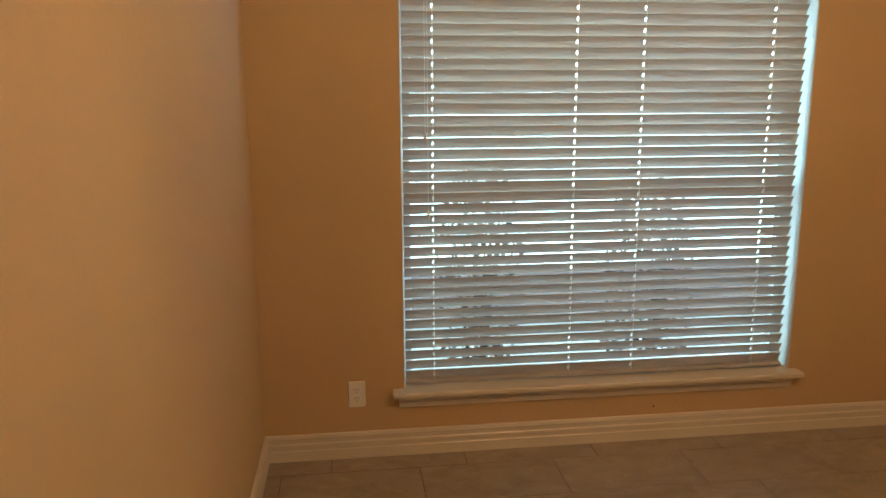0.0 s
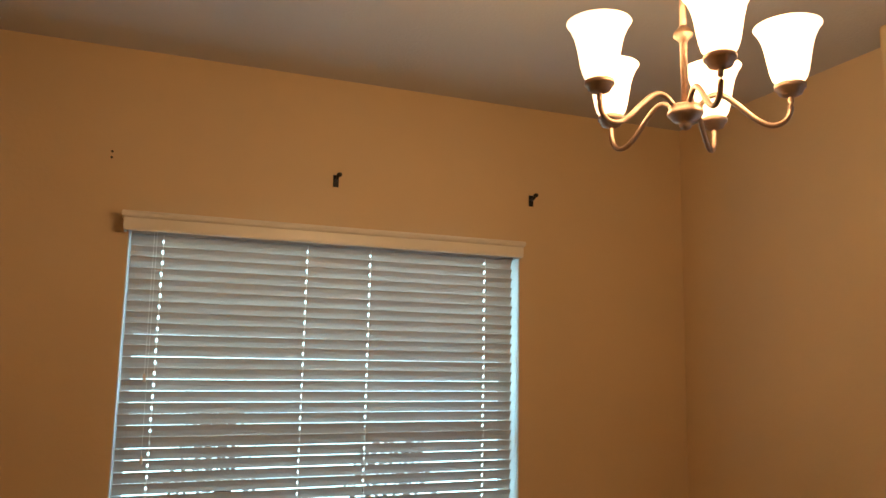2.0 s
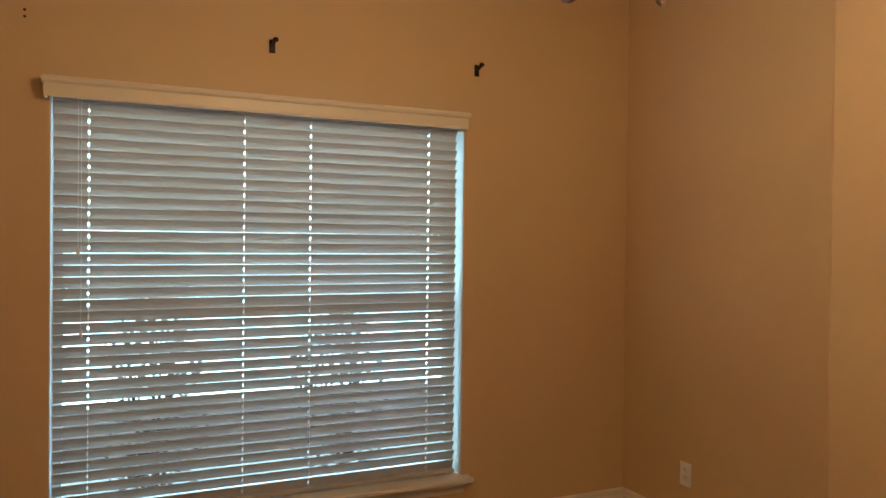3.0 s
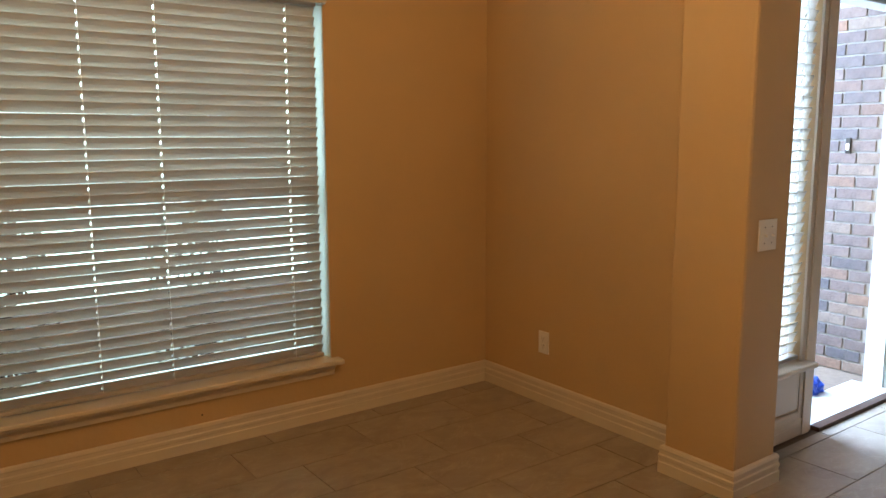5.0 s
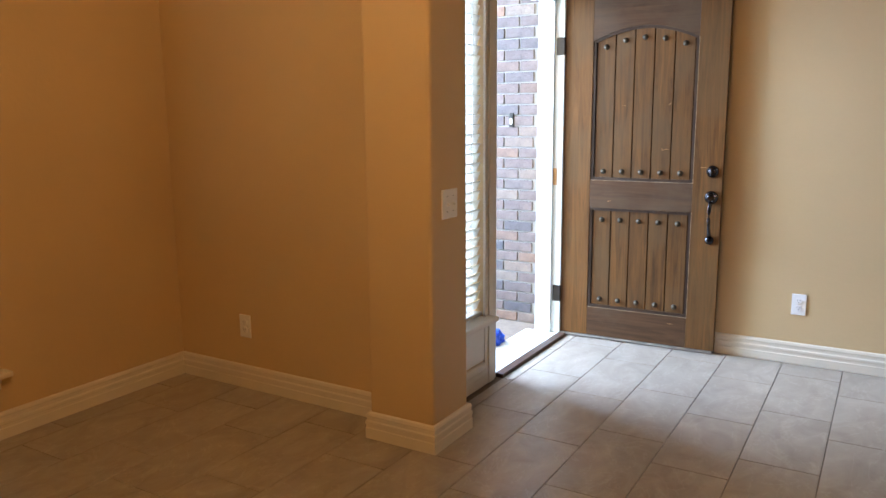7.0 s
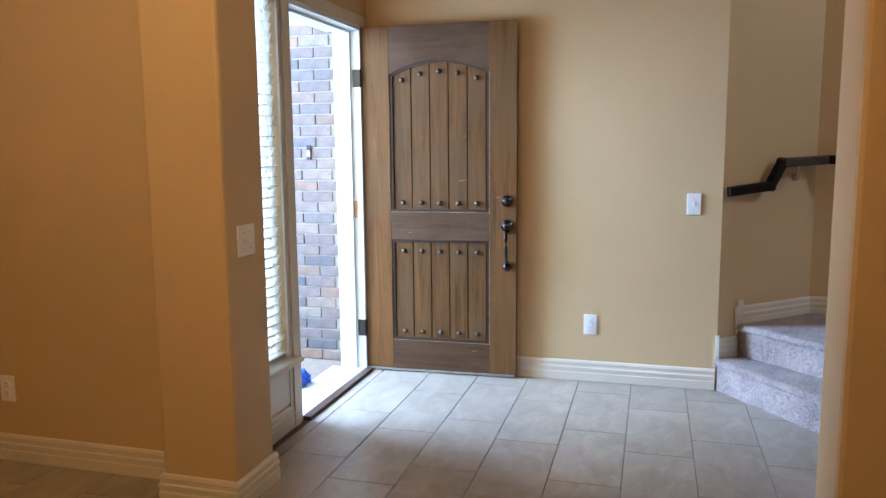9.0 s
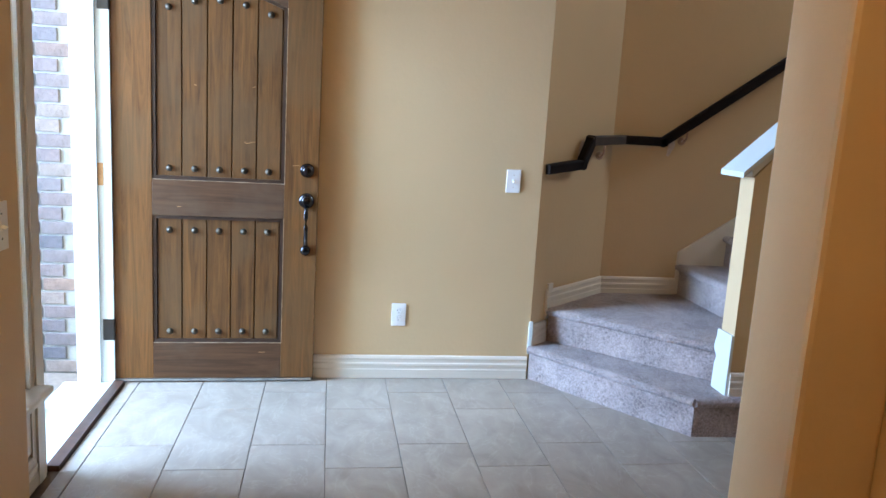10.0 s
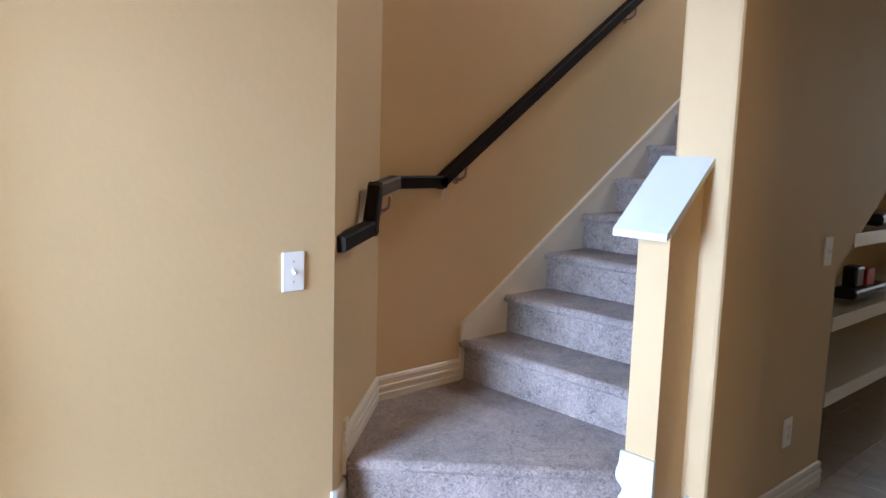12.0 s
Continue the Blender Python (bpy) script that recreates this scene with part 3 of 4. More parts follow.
def blind(name, label, at, x0, x1, z0, z1, pitch, width, tilt, ladders, rz=0.0, mat=SLAT):
    """Slats along x between x0 and x1 in a local frame whose room is to -y."""
    ob = thing(name, label, "window blind", at, rz)
    n = int((z1 - z0 - 0.03) / pitch)
    me = None
    rng = random.Random(4)
    for i in range(n):
        z = z1 - 0.012 - (i + 0.5) * pitch
        if me is None:
            bm = bmesh.new()
            w = width / 2
            prof = [(-w, 0), (-w * 0.5, 0.0020), (0, 0.0027), (w * 0.5, 0.0020), (w, 0), (w * 0.96, -0.0024), (0, -0.0003), (-w * 0.96, -0.0024)]
            front, back = [(-w, 0), (-w * 0.5, 0.0020), (-w * 0.34, 0.0023), (-w * 0.34, -0.0010), (-w * 0.96, -0.0024)], [(w * 0.34, 0.0023), (w * 0.5, 0.0020), (w, 0), (w * 0.96, -0.0024), (w * 0.34, -0.0010)]
            cuts = [x0] + [c for lx in ladders for c in (lx - 0.0036, lx + 0.0036)] + [x1]
            for k, (xa, xb) in enumerate(zip(cuts, cuts[1:])):
                for pr in ((prof,) if k % 2 == 0 else (front, back)):
                    a = [bm.verts.new((xa, y, zz)) for y, zz in pr]
                    b = [bm.verts.new((xb, y, zz)) for y, zz in pr]
                    m_ = len(pr)
                    for q in range(m_):
                        bm.faces.new((a[q], b[q], b[(q + 1) % m_], a[(q + 1) % m_]))
                    bm.faces.new(a[::-1])
                    bm.faces.new(b)
            bmesh.ops.recalc_face_normals(bm, faces=bm.faces)
            s0 = part("slat", bm, mat, ob)
            me = s0.data
            s = s0
        else:
            s = new("slat", me)
            s.parent = ob
        s.matrix_basis = pose(rng.uniform(-1, 1) * 0.0008, 0, z, tilt + rng.uniform(-1, 1) * 1.2, rng.uniform(-1, 1) * 0.04, 0)
    bm = bmesh.new()
    box(bm, x0, x1, -0.022, 0.022, z0 + 0.004, z0 + 0.022, 0.004)
    part("bottom_rail", bm, SLAT, ob)
    bm = bmesh.new()
    box(bm, x0, x1, -0.025, 0.028, z1 - 0.012, z1 + 0.03)
    part("head_rail", bm, SLAT, ob)
    dx = 0.5 * width * math.cos(radians(tilt)) + 0.003
    for lx in ladders:
        bm = bmesh.new()
        for y in (-dx, dx):
            tube(bm, [(lx, y, z0 + 0.01), (lx, y, z1)], 0.0011, 6)
        part("ladder_cord", bm, CORD, ob)
    return ob


bl = blind("window_blind", "cream two-inch horizontal blind with closed slats over the dining window", (0, 0.045, 0), WX0 + 0.012, WX1 - 0.026, 0.305, 1.975, 0.0455, 0.0515, -62.8, (-2.615, -2.01, -1.72, -1.145))
for lx, z in ((-2.652, 1.377), (-2.641, 1.057)):
    bm = bmesh.new()
    lathe(bm, [(0.003, 0.02), (0.006, 0.012), (0.0075, -0.012), (0.004, -0.016)], 10)
    part("cord_tassel", bm, TRIM, bl, m=pose(lx, -0.06, z))
bm = bmesh.new()
for lx, z in ((-2.652, 1.377), (-2.641, 1.057)):
    tube(bm, [(lx, -0.058, 1.97), (lx, -0.06, z + 0.018)], 0.0008, 5)
part("pull_cord", bm, CORD, bl)

val = thing("valance", "cream moulded blind valance above the dining window", "valance")
VAL = [(WX0 - 0.008, 0.0, 1.963), (WX0 - 0.008, -0.065, 1.963), (WX1 - 0.028, -0.065, 1.963), (WX1 - 0.028, 0.0, 1.963)]
bm = bmesh.new()
sweep(bm, [(0, 0), (0.008, 0), (0.010, 0.012), (0.010, 0.050), (0, 0.050)], VAL, side=-1)
part("valance_board", bm, TRIM, val)
bm = bmesh.new()
sweep(bm, [(0, 0.050), (0.011, 0.050), (0.018, 0.058), (0.020, 0.068), (0.016, 0.078), (0, 0.078)], VAL, side=-1)
part("valance_crown", bm, TRIM, val)

# curtain brackets and screw holes
for bx in (-1.905, -0.915):
    ob = thing("curtain_bracket", "small black iron curtain rod bracket with thumbscrew on the tan wall", "curtain bracket", (bx, 0, 2.262), group="curtain brackets")
    bm = bmesh.new()
    box(bm, -0.013, 0.013, -0.004, 0, -0.028, 0.028, 0.002)
    part("back_plate", bm, BLACKIRON, ob)
    bm = bmesh.new()
    tube(bm, [(0, -0.003, 0.004), (0, -0.032, 0.006), (0, -0.040, 0.010), (0, -0.042, 0.020)], 0.006, 8)
    part("arm", bm, BLACKIRON, ob, smooth=True)
    bm = bmesh.new()
    lathe(bm, [(0.004, -0.012), (0.0105, -0.004), (0.0105, 0.006), (0.005, 0.012)], 12)
    part("thumbscrew", bm, BLACKIRON, ob, m=pose(0.006, -0.042, 0.022, 0, 90), smooth=True)
for hz in (2.292, 2.267):
    bm = bmesh.new()
    lathe(bm, [(0.0055, 0), (0.0055, 0.002)], 10)
    tagged(part("screw_hole", bm, SLOT, m=pose(-2.837, 0, hz, 90)), "small dark screw hole in the tan wall", "screw hole")
bm = bmesh.new()
lathe(bm, [(0.004, 0), (0.004, 0.002)], 10)
tagged(part("screw_hole", bm, SLOT, m=pose(-1.62, 0, 0.155, 90)), "tiny dark hole in the tan wall below the window sill", "screw hole")


# ---- chandelier ----
def chandelier(at):
    ob = thing("chandelier", "brushed nickel five-arm chandelier with lit frosted bell shades", "chandelier", at)
    bm = bmesh.new()
    lathe(bm, [(0.003, -0.034), (0.010, -0.030), (0.013, -0.024), (0.010, -0.020), (0.024, -0.016), (0.031, -0.006), (0.036, -0.002), (0.036, 0.005), (0.032, 0.008), (0.034, 0.012), (0.034, 0.016), (0.012, 0.020)], 28)
    part("hub", bm, NICKEL, ob, smooth=True)
    bm = bmesh.new()
    tube(bm, [(0, 0, 0.02), (0, 0, H - at[2] - 0.02)], 0.0075, 12)
    part("stem", bm, NICKEL, ob, smooth=True)
    bm = bmesh.new()
    lathe(bm, [(0.008, 0.155), (0.012, 0.162), (0.020, 0.170), (0.020, 0.178), (0.012, 0.186), (0.008, 0.192)], 20)
    part("stem_collar", bm, NICKEL, ob, smooth=True)
    bm = bmesh.new()
    lathe(bm, [(0.012, H - at[2] - 0.04), (0.045, H - at[2] - 0.025), (0.062, H - at[2] - 0.006), (0.062, H - at[2])], 28)
    part("canopy", bm, NICKEL, ob, smooth=True)
    rr = 0.200
    for k in range(5):
        a = radians(90 - 39.0 - 162 - 72 * k)
        c, s_ = math.cos(a), math.sin(a)
        pts = []
        ctrl = [(0.025, 0.012), (0.045, 0.032), (0.07, 0.035), (0.10, 0.012), (0.13, -0.018), (0.158, -0.036), (0.182, -0.034), (0.197, -0.015), (rr, 0.012), (rr, 0.03)]
        for i in range(len(ctrl) - 1):
            p0, p1, p2, p3 = ctrl[max(i - 1, 0)], ctrl[i], ctrl[i + 1], ctrl[min(i + 2, len(ctrl) - 1)]
            for q in range(4):
                t = q / 4
                f = lambda a0, a1, a2, a3: 0.5 * (2 * a1 + (a2 - a0) * t + (2 * a0 - 5 * a1 + 4 * a2 - a3) * t * t + (3 * a1 - a0 - 3 * a2 + a3) * t ** 3)
                pts.append((f(p0[0], p1[0], p2[0], p3[0]), f(p0[1], p1[1], p2[1], p3[1])))
        pts.append(ctrl[-1])
        bm = bmesh.new()
        tube(bm, [(r * c, r * s_, z) for r, z in pts], 0.0058, 10)
        part("arm", bm, NICKEL, ob, smooth=True)
        bm = bmesh.new()
        lathe(bm, [(0.008, 0.018), (0.022, 0.024), (0.026, 0.034), (0.030, 0.036), (0.030, 0.044), (0.024, 0.047)], 20, (rr * c, rr * s_, 0))
        part("shade_cup", bm, NICKEL, ob, smooth=True)
        bm = bmesh.new()
        prof = [(0.024, 0.046), (0.032, 0.056), (0.037, 0.072), (0.041, 0.095), (0.045, 0.118), (0.050, 0.138), (0.058, 0.156), (0.065, 0.166)]
        lathe(bm, prof + [(r - 0.003, z) for r, z in prof[::-1]], 32, (rr * c, rr * s_, 0), cap=False)
        sh = part("shade", bm, SHADE, ob, smooth=True)
        sh.visible_shadow = False
        l = bpy.data.lights.new("chandelier_bulb", "POINT")
        l.energy, l.shadow_soft_size, l.color = BULB, 0.03, BULB_COLOR
        lo = new("chandelier_bulb", l)
        lo.location = (at[0] + rr * c, at[1] + rr * s_, at[2] + 0.115)


BULB, BULB_COLOR = 10.0, (1.0, 0.59, 0.235)
chandelier((-1.634, -2.060, 1.992))


# ---- front door ----
def front_door():
    ang = math.degrees(math.atan2(-0.9995, 0.030))
    ob = thing("front_door", "weathered brown wooden front door standing open, with planked panels and nail heads", "door", (1.648, -1.475, 0), ang)
    y0, y1 = 0.0, 0.045
    Wd, zb, zt = 0.925, 0.02, 2.03
    a, b = 0.182, 0.768
    for n, bx, mt in (("stile", (0, a, y0, y1, zb, zt), DOORWOOD), ("stile", (b, Wd, y0, y1, zb, zt), DOORWOOD), ("bottom_rail", (a, b, y0 + 0.0005, y1, zb, 0.198), DOORRAIL), ("middle_rail", (a, b, y0 + 0.0005, y1, 0.802, 0.968), DOORRAIL)):
        bm = bmesh.new()
        box(bm, *bx, 0.002)
        part(n, bm, mt, ob)
    # arched top rail
    arc = [(a + (b - a) * k / 16, 1.757 + 0.075 * math.sin(math.pi * k / 16) ** 0.9) for k in range(17)]
    bm = bmesh.new()
    lo = [[bm.verts.new((x, y, z)) for x, z in arc] for y in (y0 + 0.0005, y1)]
    hi = [[bm.verts.new((x, y, zt)) for x, z in arc] for y in (y0 + 0.0005, y1)]
    for k in range(16):
        bm.faces.new((lo[0][k], lo[0][k + 1], hi[0][k + 1], hi[0][k]))
        bm.faces.new((lo[1][k + 1], lo[1][k], hi[1][k], hi[1][k + 1]))
        bm.faces.new((lo[0][k + 1], lo[0][k], lo[1][k], lo[1][k + 1]))
        bm.faces.new((hi[0][k], hi[0][k + 1], hi[1][k + 1], hi[1][k]))
    bm.faces.new((lo[0][0], hi[0][0], hi[1][0], lo[1][0]))
    bm.faces.new((lo[0][-1], lo[1][-1], hi[1][-1], hi[0][-1]))
    part("top_rail", bm, DOORRAIL, ob)
    # panel mouldings
    m = 0.016
    for z0, z1, top in ((0.198, 0.802, None), (0.968, 1.757, arc)):
        bm = bmesh.new()
        box(bm, a, a + m, y0 + 0.006, y1 - 0.006, z0, z1)
        box(bm, b - m, b, y0 + 0.006, y1 - 0.006, z0, z1)
        box(bm, a + m, b - m, y0 + 0.006, y1 - 0.006, z0, z0 + m)
        if top:
            for k in range(16):
                (xa, za), (xb, zb_) = top[k], top[k + 1]
                v = [bm.verts.new(p) for p in ((xa, y0 + 0.006, za - m), (xb, y0 + 0.006, zb_ - m), (xb, y0 + 0.006, zb_), (xa, y0 + 0.006, za), (xa, y0 + 0.02, za - m), (xb, y0 + 0.02, zb_ - m))]
                bm.faces.new(v[:4])
                bm.faces.new((v[1], v[0], v[4], v[5]))
        else:
            box(bm, a + m, b - m, y0 + 0.006, y1 - 0.006, z1 - m, z1)
        part("panel_moulding", bm, MOULDING, ob)
    # Pale edge strips: wear and the bevel's highlight, both put into the colour.
    for z0, z1 in ((0.198, 0.802), (0.968, 1.757)):
        bm = bmesh.new()
        box(bm, b + 0.0003, b + 0.0028, y0 - 0.0008, y0 + 0.006, z0, z1)
        box(bm, a, b + 0.0028, y0 - 0.0008, y0 + 0.005, z0 - 0.0028, z0 - 0.0003)
        part("worn_highlight_edge", bm, WORNHIGHLIGHT, ob, "pale worn edge with its highlight")
    p0, p1 = a + m + 0.002, b - m - 0.002
    w = (p1 - p0) / 5
    for z0, z1, up in ((0.214, 0.786, 0), (0.984, 1.741, 1)):
        for k in range(5):
            xa, xb = p0 + k * w, p0 + (k + 1) * w
            f = lambda x: (1.757 + 0.075 * math.sin(math.pi * (x - a) / (b - a)) ** 0.9 - 0.012) if up else z1
            bm = bmesh.new()
            g = 0.0042
            prof = [(xa + 0.0006, 0.022), (xa + g, 0.0135), (xb - g, 0.0135), (xb - 0.0006, 0.022)]
            v0 = [bm.verts.new((x, y, z0)) for x, y in prof]
            v1 = [bm.verts.new((x, y, f(x))) for x, y in prof]
            w0 = [bm.verts.new((x, 0.034, z0)) for x in (xa + 0.0008, xb - 0.0008)]
            w1 = [bm.verts.new((x, 0.034, f(x))) for x in (xa + 0.0008, xb - 0.0008)]
            for i in range(3):
                bm.faces.new((v0[i], v0[i + 1], v1[i + 1], v1[i]))
            bm.faces.new((w0[1], w0[0], w1[0], w1[1]))
            bm.faces.new((v1[0], v1[1], v1[2], v1[3], w1[1], w1[0]))
            part("plank", bm, PLANKWOOD, ob)
            for zz in (z0 + 0.035, f((xa + xb) / 2) - 0.052):
                bm = bmesh.new()
                lathe(bm, [(0.0155, 0), (0.0150, 0.004), (0.0105, 0.0105), (0.004, 0.0145)], 10)
                part("nail_head", bm, NAIL, ob, m=pose((xa + xb) / 2, 0.0132, zz, 90, 0, 0))
    # back of the panels
    bm = bmesh.new()
    box(bm, a + m, b - m, 0.034, 0.036, 0.2, 1.82)
    part("back_panel", bm, DOORWOOD, ob)
    bm = bmesh.new()
    box(bm, 0, Wd, 0.008, 0.04, 0.008, 0.02)
    part("door_sweep", bm, BLACKP, ob)
    bm = bmesh.new()
    box(bm, 0.01, Wd - 0.01, -0.003, 0.008, 0.006, 0.018, 0.002)
    part("sweep_strip", bm, SWEEP, ob, "grey metal strip")
    # pale scratches
    bm = bmesh.new()
    for x, z, l, r in ((0.612, 1.150, 0.045, 12), (0.37, 1.395, 0.012, -20), (0.625, 1.402, 0.014, 25), (0.59, 1.152, 0.01, 4), (0.82, 1.055, 0.03, 3), (0.68, 0.15, 0.03, 0), (0.3, 0.845, 0.02, 5)):
        c, s_ = math.cos(radians(r)), math.sin(radians(r))
        yy = 0.0128 if 0.2 < x < 0.75 and 0.97 < z < 1.8 else -0.0006
        q = [(-l / 2, -0.0012), (l / 2, -0.0006), (l / 2, 0.0008), (-l / 2, 0.0012)]
        bm.faces.new([bm.verts.new((x + u * c - v * s_, yy, z + u * s_ + v * c)) for u, v in q])
    part("scratches", bm, PINE, ob)
    # deadbolt and handleset
    def lock(name, z, r):
        bm = bmesh.new()
        lathe(bm, [(r, 0), (r, 0.006), (r * 0.86, 0.013), (r * 0.6, 0.018), (r * 0.58, 0.026), (r * 0.4, 0.029)], 28)
        return part(name, bm, LOCKMETAL, ob, smooth=True, m=pose(0.872, 0, z, 90))
    d1 = lock("deadbolt", 1.035, 0.033)
    bm = bmesh.new()
    box(bm, -0.006, 0.006, -0.02, 0.02, 0.028, 0.040, 0.003)
    part("key_turn", bm, LOCKMETAL, d1)
    lock("grip_rose", 0.893, 0.036)
    bm = bmesh.new()
    box(bm, -0.011, 0.011, -0.050, -0.022, -0.006, 0.003, 0.003)
    part("thumb_latch", bm, LOCKMETAL, ob, m=pose(0.872, 0, 0.915))
    bm = bmesh.new()
    pts = [(0.872, -0.012, 0.872), (0.872, -0.034, 0.850), (0.872, -0.050, 0.815), (0.872, -0.052, 0.775), (0.872, -0.044, 0.735), (0.872, -0.028, 0.700), (0.872, -0.012, 0.672)]
    tube(bm, pts, [0.011, 0.010, 0.009, 0.0095, 0.009, 0.010, 0.012], 12)
    part("grip", bm, LOCKMETAL, ob, smooth=True)
    bm = bmesh.new()
    lathe(bm, [(0.024, 0), (0.024, 0.006), (0.018, 0.012), (0.008, 0.016)], 24)
    part("lower_rose", bm, LOCKMETAL, ob, smooth=True, m=pose(0.872, 0, 0.655, 90))
    bm = bmesh.new()
    box(bm, Wd, Wd + 0.0015, 0.008, 0.036, 0.86, 0.94)
    part("latch_plate", bm, LOCKMETAL, ob)


front_door()
for hz in (0.262, 1.74):
    hg = thing("door_hinge", "dark bronze butt hinge on the white door frame", "hinge", (1.638, -1.486, hz), group="door hinges")
    bm = bmesh.new()
    tube(bm, [(0, 0, -0.05), (0, 0, 0.05)], 0.007, 10)
    part("knuckle", bm, HINGE, hg, smooth=True)
    bm = bmesh.new()
    box(bm, -0.008, -0.005, 0, 0.045, -0.05, 0.05)
    part("leaf_plate", bm, HINGE, hg)
bm = bmesh.new()
box(bm, 1.6305, 1.632, -1.455, -1.425, 0.93, 1.03)
tagged(part("wood_patch", bm, PINE), "orange bare wood patch on the white door jamb", "wood patch")
frame_box("door_stop", [(DX1 - 0.032, DX1 - 0.018, FY + 0.055, FY + 0.07, 0, DZ - 0.02), (DX0 + 0.018, DX0 + 0.032, FY + 0.055, FY + 0.07, 0, DZ - 0.02), (DX0 + 0.032, DX1 - 0.032, FY + 0.055, FY + 0.07, DZ - 0.034, DZ - 0.02)], WHITE, "white door stop")
frame_box("threshold", [(DX0 + 0.018, DX1 - 0.018, FY - 0.045, FY + 0.0, -0.005, 0.016)], THRESH, "dark brown wooden door threshold")
frame_box("sill_plate", [(DX0 + 0.018, DX1 - 0.018, FY + 0.001, FY + 0.22, -0.018, 0.008)], WHITE, "pale metal door sill")

# ---- sidelight ----
frame_box("trim_sidelight_post", [(SX1, DX0 - 0.001, FY - 0.012, FY - 0.0005, 0, DZ + 0.06), (SX1 + 0.03, DX0 - 0.03, FY - 0.020, FY - 0.012, 0.0, DZ)], TRIM, "cream painted post between sidelight and door")
frame_box("trim_head", [(0.107, SX1, FY - 0.012, FY - 0.0005, DZ, DZ + 0.06), (DX0 - 0.001, EX - 0.002, FY - 0.012, FY - 0.0035, DZ, DZ + 0.06)], TRIM, "cream painted head trim over the sidelight and door")
frame_box("trim_sidelight_panel", [(0.107, SX1, FY - 0.008, FY - 0.0005, 0.13, 0.31), (0.15, SX1 - 0.02, FY - 0.014, FY - 0.008, 0.30, 0.32)], TRIM, "cream painted panel below the sidelight")
bm = bmesh.new()
box(bm, 0.11, 0.672, FY - 0.070, FY + 0.12, 0.330, 0.356, 0.009)
tagged(part("window_sill", bm, TRIM), "cream rounded sill of the sidelight window", "window sill")
w2 = tagged(new("window_2"), "narrow sidelight window with cream closed blind", kind="structure")
for n, a in (("frame_side", (SX0, SX0 + 0.03, FY + 0.10, FY + 0.15, SZ0 + 0.02, DZ)), ("frame_side", (SX1 - 0.03, SX1, FY + 0.10, FY + 0.15, SZ0 + 0.02, DZ)), ("frame_head", (SX0 + 0.03, SX1 - 0.03, FY + 0.10, FY + 0.15, DZ - 0.03, DZ)), ("frame_sill", (SX0 + 0.03, SX1 - 0.03, FY + 0.125, FY + 0.15, SZ0 + 0.02, SZ0 + 0.05))):
    bm = bmesh.new()
    box(bm, *a)
    part(n, bm, WHITE, w2)
bm = bmesh.new()
box(bm, SX0 + 0.03, SX1 - 0.03, FY + 0.127, FY + 0.131, SZ0 + 0.05, DZ - 0.03)
part("pane", bm, GLASS, w2).visible_shadow = False
blind("sidelight_blind", "narrow cream horizontal blind with closed slats in the sidelight", (0, FY + 0.024, 0), SX0 + 0.004, SX1 - 0.005, SZ0 + 0.025, DZ - 0.03, 0.0455, 0.054, -68, (SX0 + 0.07, SX1 - 0.085), mat=THIN_SLAT)

# ---- pony wall cap and trims ----
cap = thing("wall_cap", "white painted sloping wooden cap with moulding on the low stair wall", "wall cap")
bm = bmesh.new()
cs = 0.225 / 0.245
ya, yb, za = -4.155, -4.399, 1.165
yz_prism(bm, [(ya, za - 0.022), (ya, za), (yb, za + cs * (ya - yb)), (yb, za - 0.022 + cs * (ya - yb))], 1.018, 1.205)
part("cap_board", bm, WHITE, cap)
bm = bmesh.new()
yz_prism(bm, [(ya - 0.05, za + 0.015), (ya - 0.05, za + 0.02), (yb, za - 0.022 + cs * (ya - yb)), (yb, za - 0.05 + cs * (ya - yb)), (ya - 0.05, za - 0.02)], PX0 - 0.014, PX1 + 0.014)
part("cap_moulding", bm, TRIM, cap)
bm = bmesh.new()
x_ = PX1 + 0.004
out = [(PX0 - 0.006, 0.173), (x_ + 0.006, 0.173), (x_ + 0.002, 0.295), (x_ - 0.006, 0.308), (x_ - 0.011, 0.322), (x_ - 0.004, 0.335), (x_ + 0.010, 0.345), (x_ + 0.018, 0.362), (x_ + 0.016, 0.385), (x_ + 0.008, 0.405), (x_ + 0.004, 0.45), (PX0 - 0.006, 0.45)]
fa = [bm.verts.new((x, PY + 0.0005, z)) for x, z in out]
fb = [bm.verts.new((x, PY + 0.014, z)) for x, z in out]
bm.faces.new(fa)
bm.faces.new(fb[::-1])
for k in range(len(out)):
    bm.faces.new((fa[k], fb[k], fb[(k + 1) % len(out)], fa[(k + 1) % len(out)]))
bmesh.ops.recalc_face_normals(bm, faces=bm.faces)
struct("trim_newel_base", bm, WHITE, "white painted base board with a curved cut on the low stair wall")
frame_box("trim_column_base", [(CX0 - 0.004, PX0 - 0.018, -4.3995, -4.386, 0.173, 0.29)], WHITE, "white painted base block of the stair column")
baseboard([(PX0, PY + 0.0), (PX0, -4.386)], side=-1, z=0.165, label="cream painted baseboard on the first step")
baseboard([(EX + 0.002, -3.502), (1.838, -3.603)], side=-1, z=0.172, label="cream painted baseboard on the first step")
bm = bmesh.new()
box(bm, -0.022, 0.022, -0.013, 0.0, 0.30, 0.487)
tagged(part("trim_step_riser", bm, TRIM, m=pose(1.853, -3.617, 0, 0, 0, -46)), kind="structure")
frame_box("trim_corner_block", [(EX - 0.012, EX + 0.004, -3.512, -3.494, 0.136, 0.305)], WHITE, "white painted baseboard end at the first step")

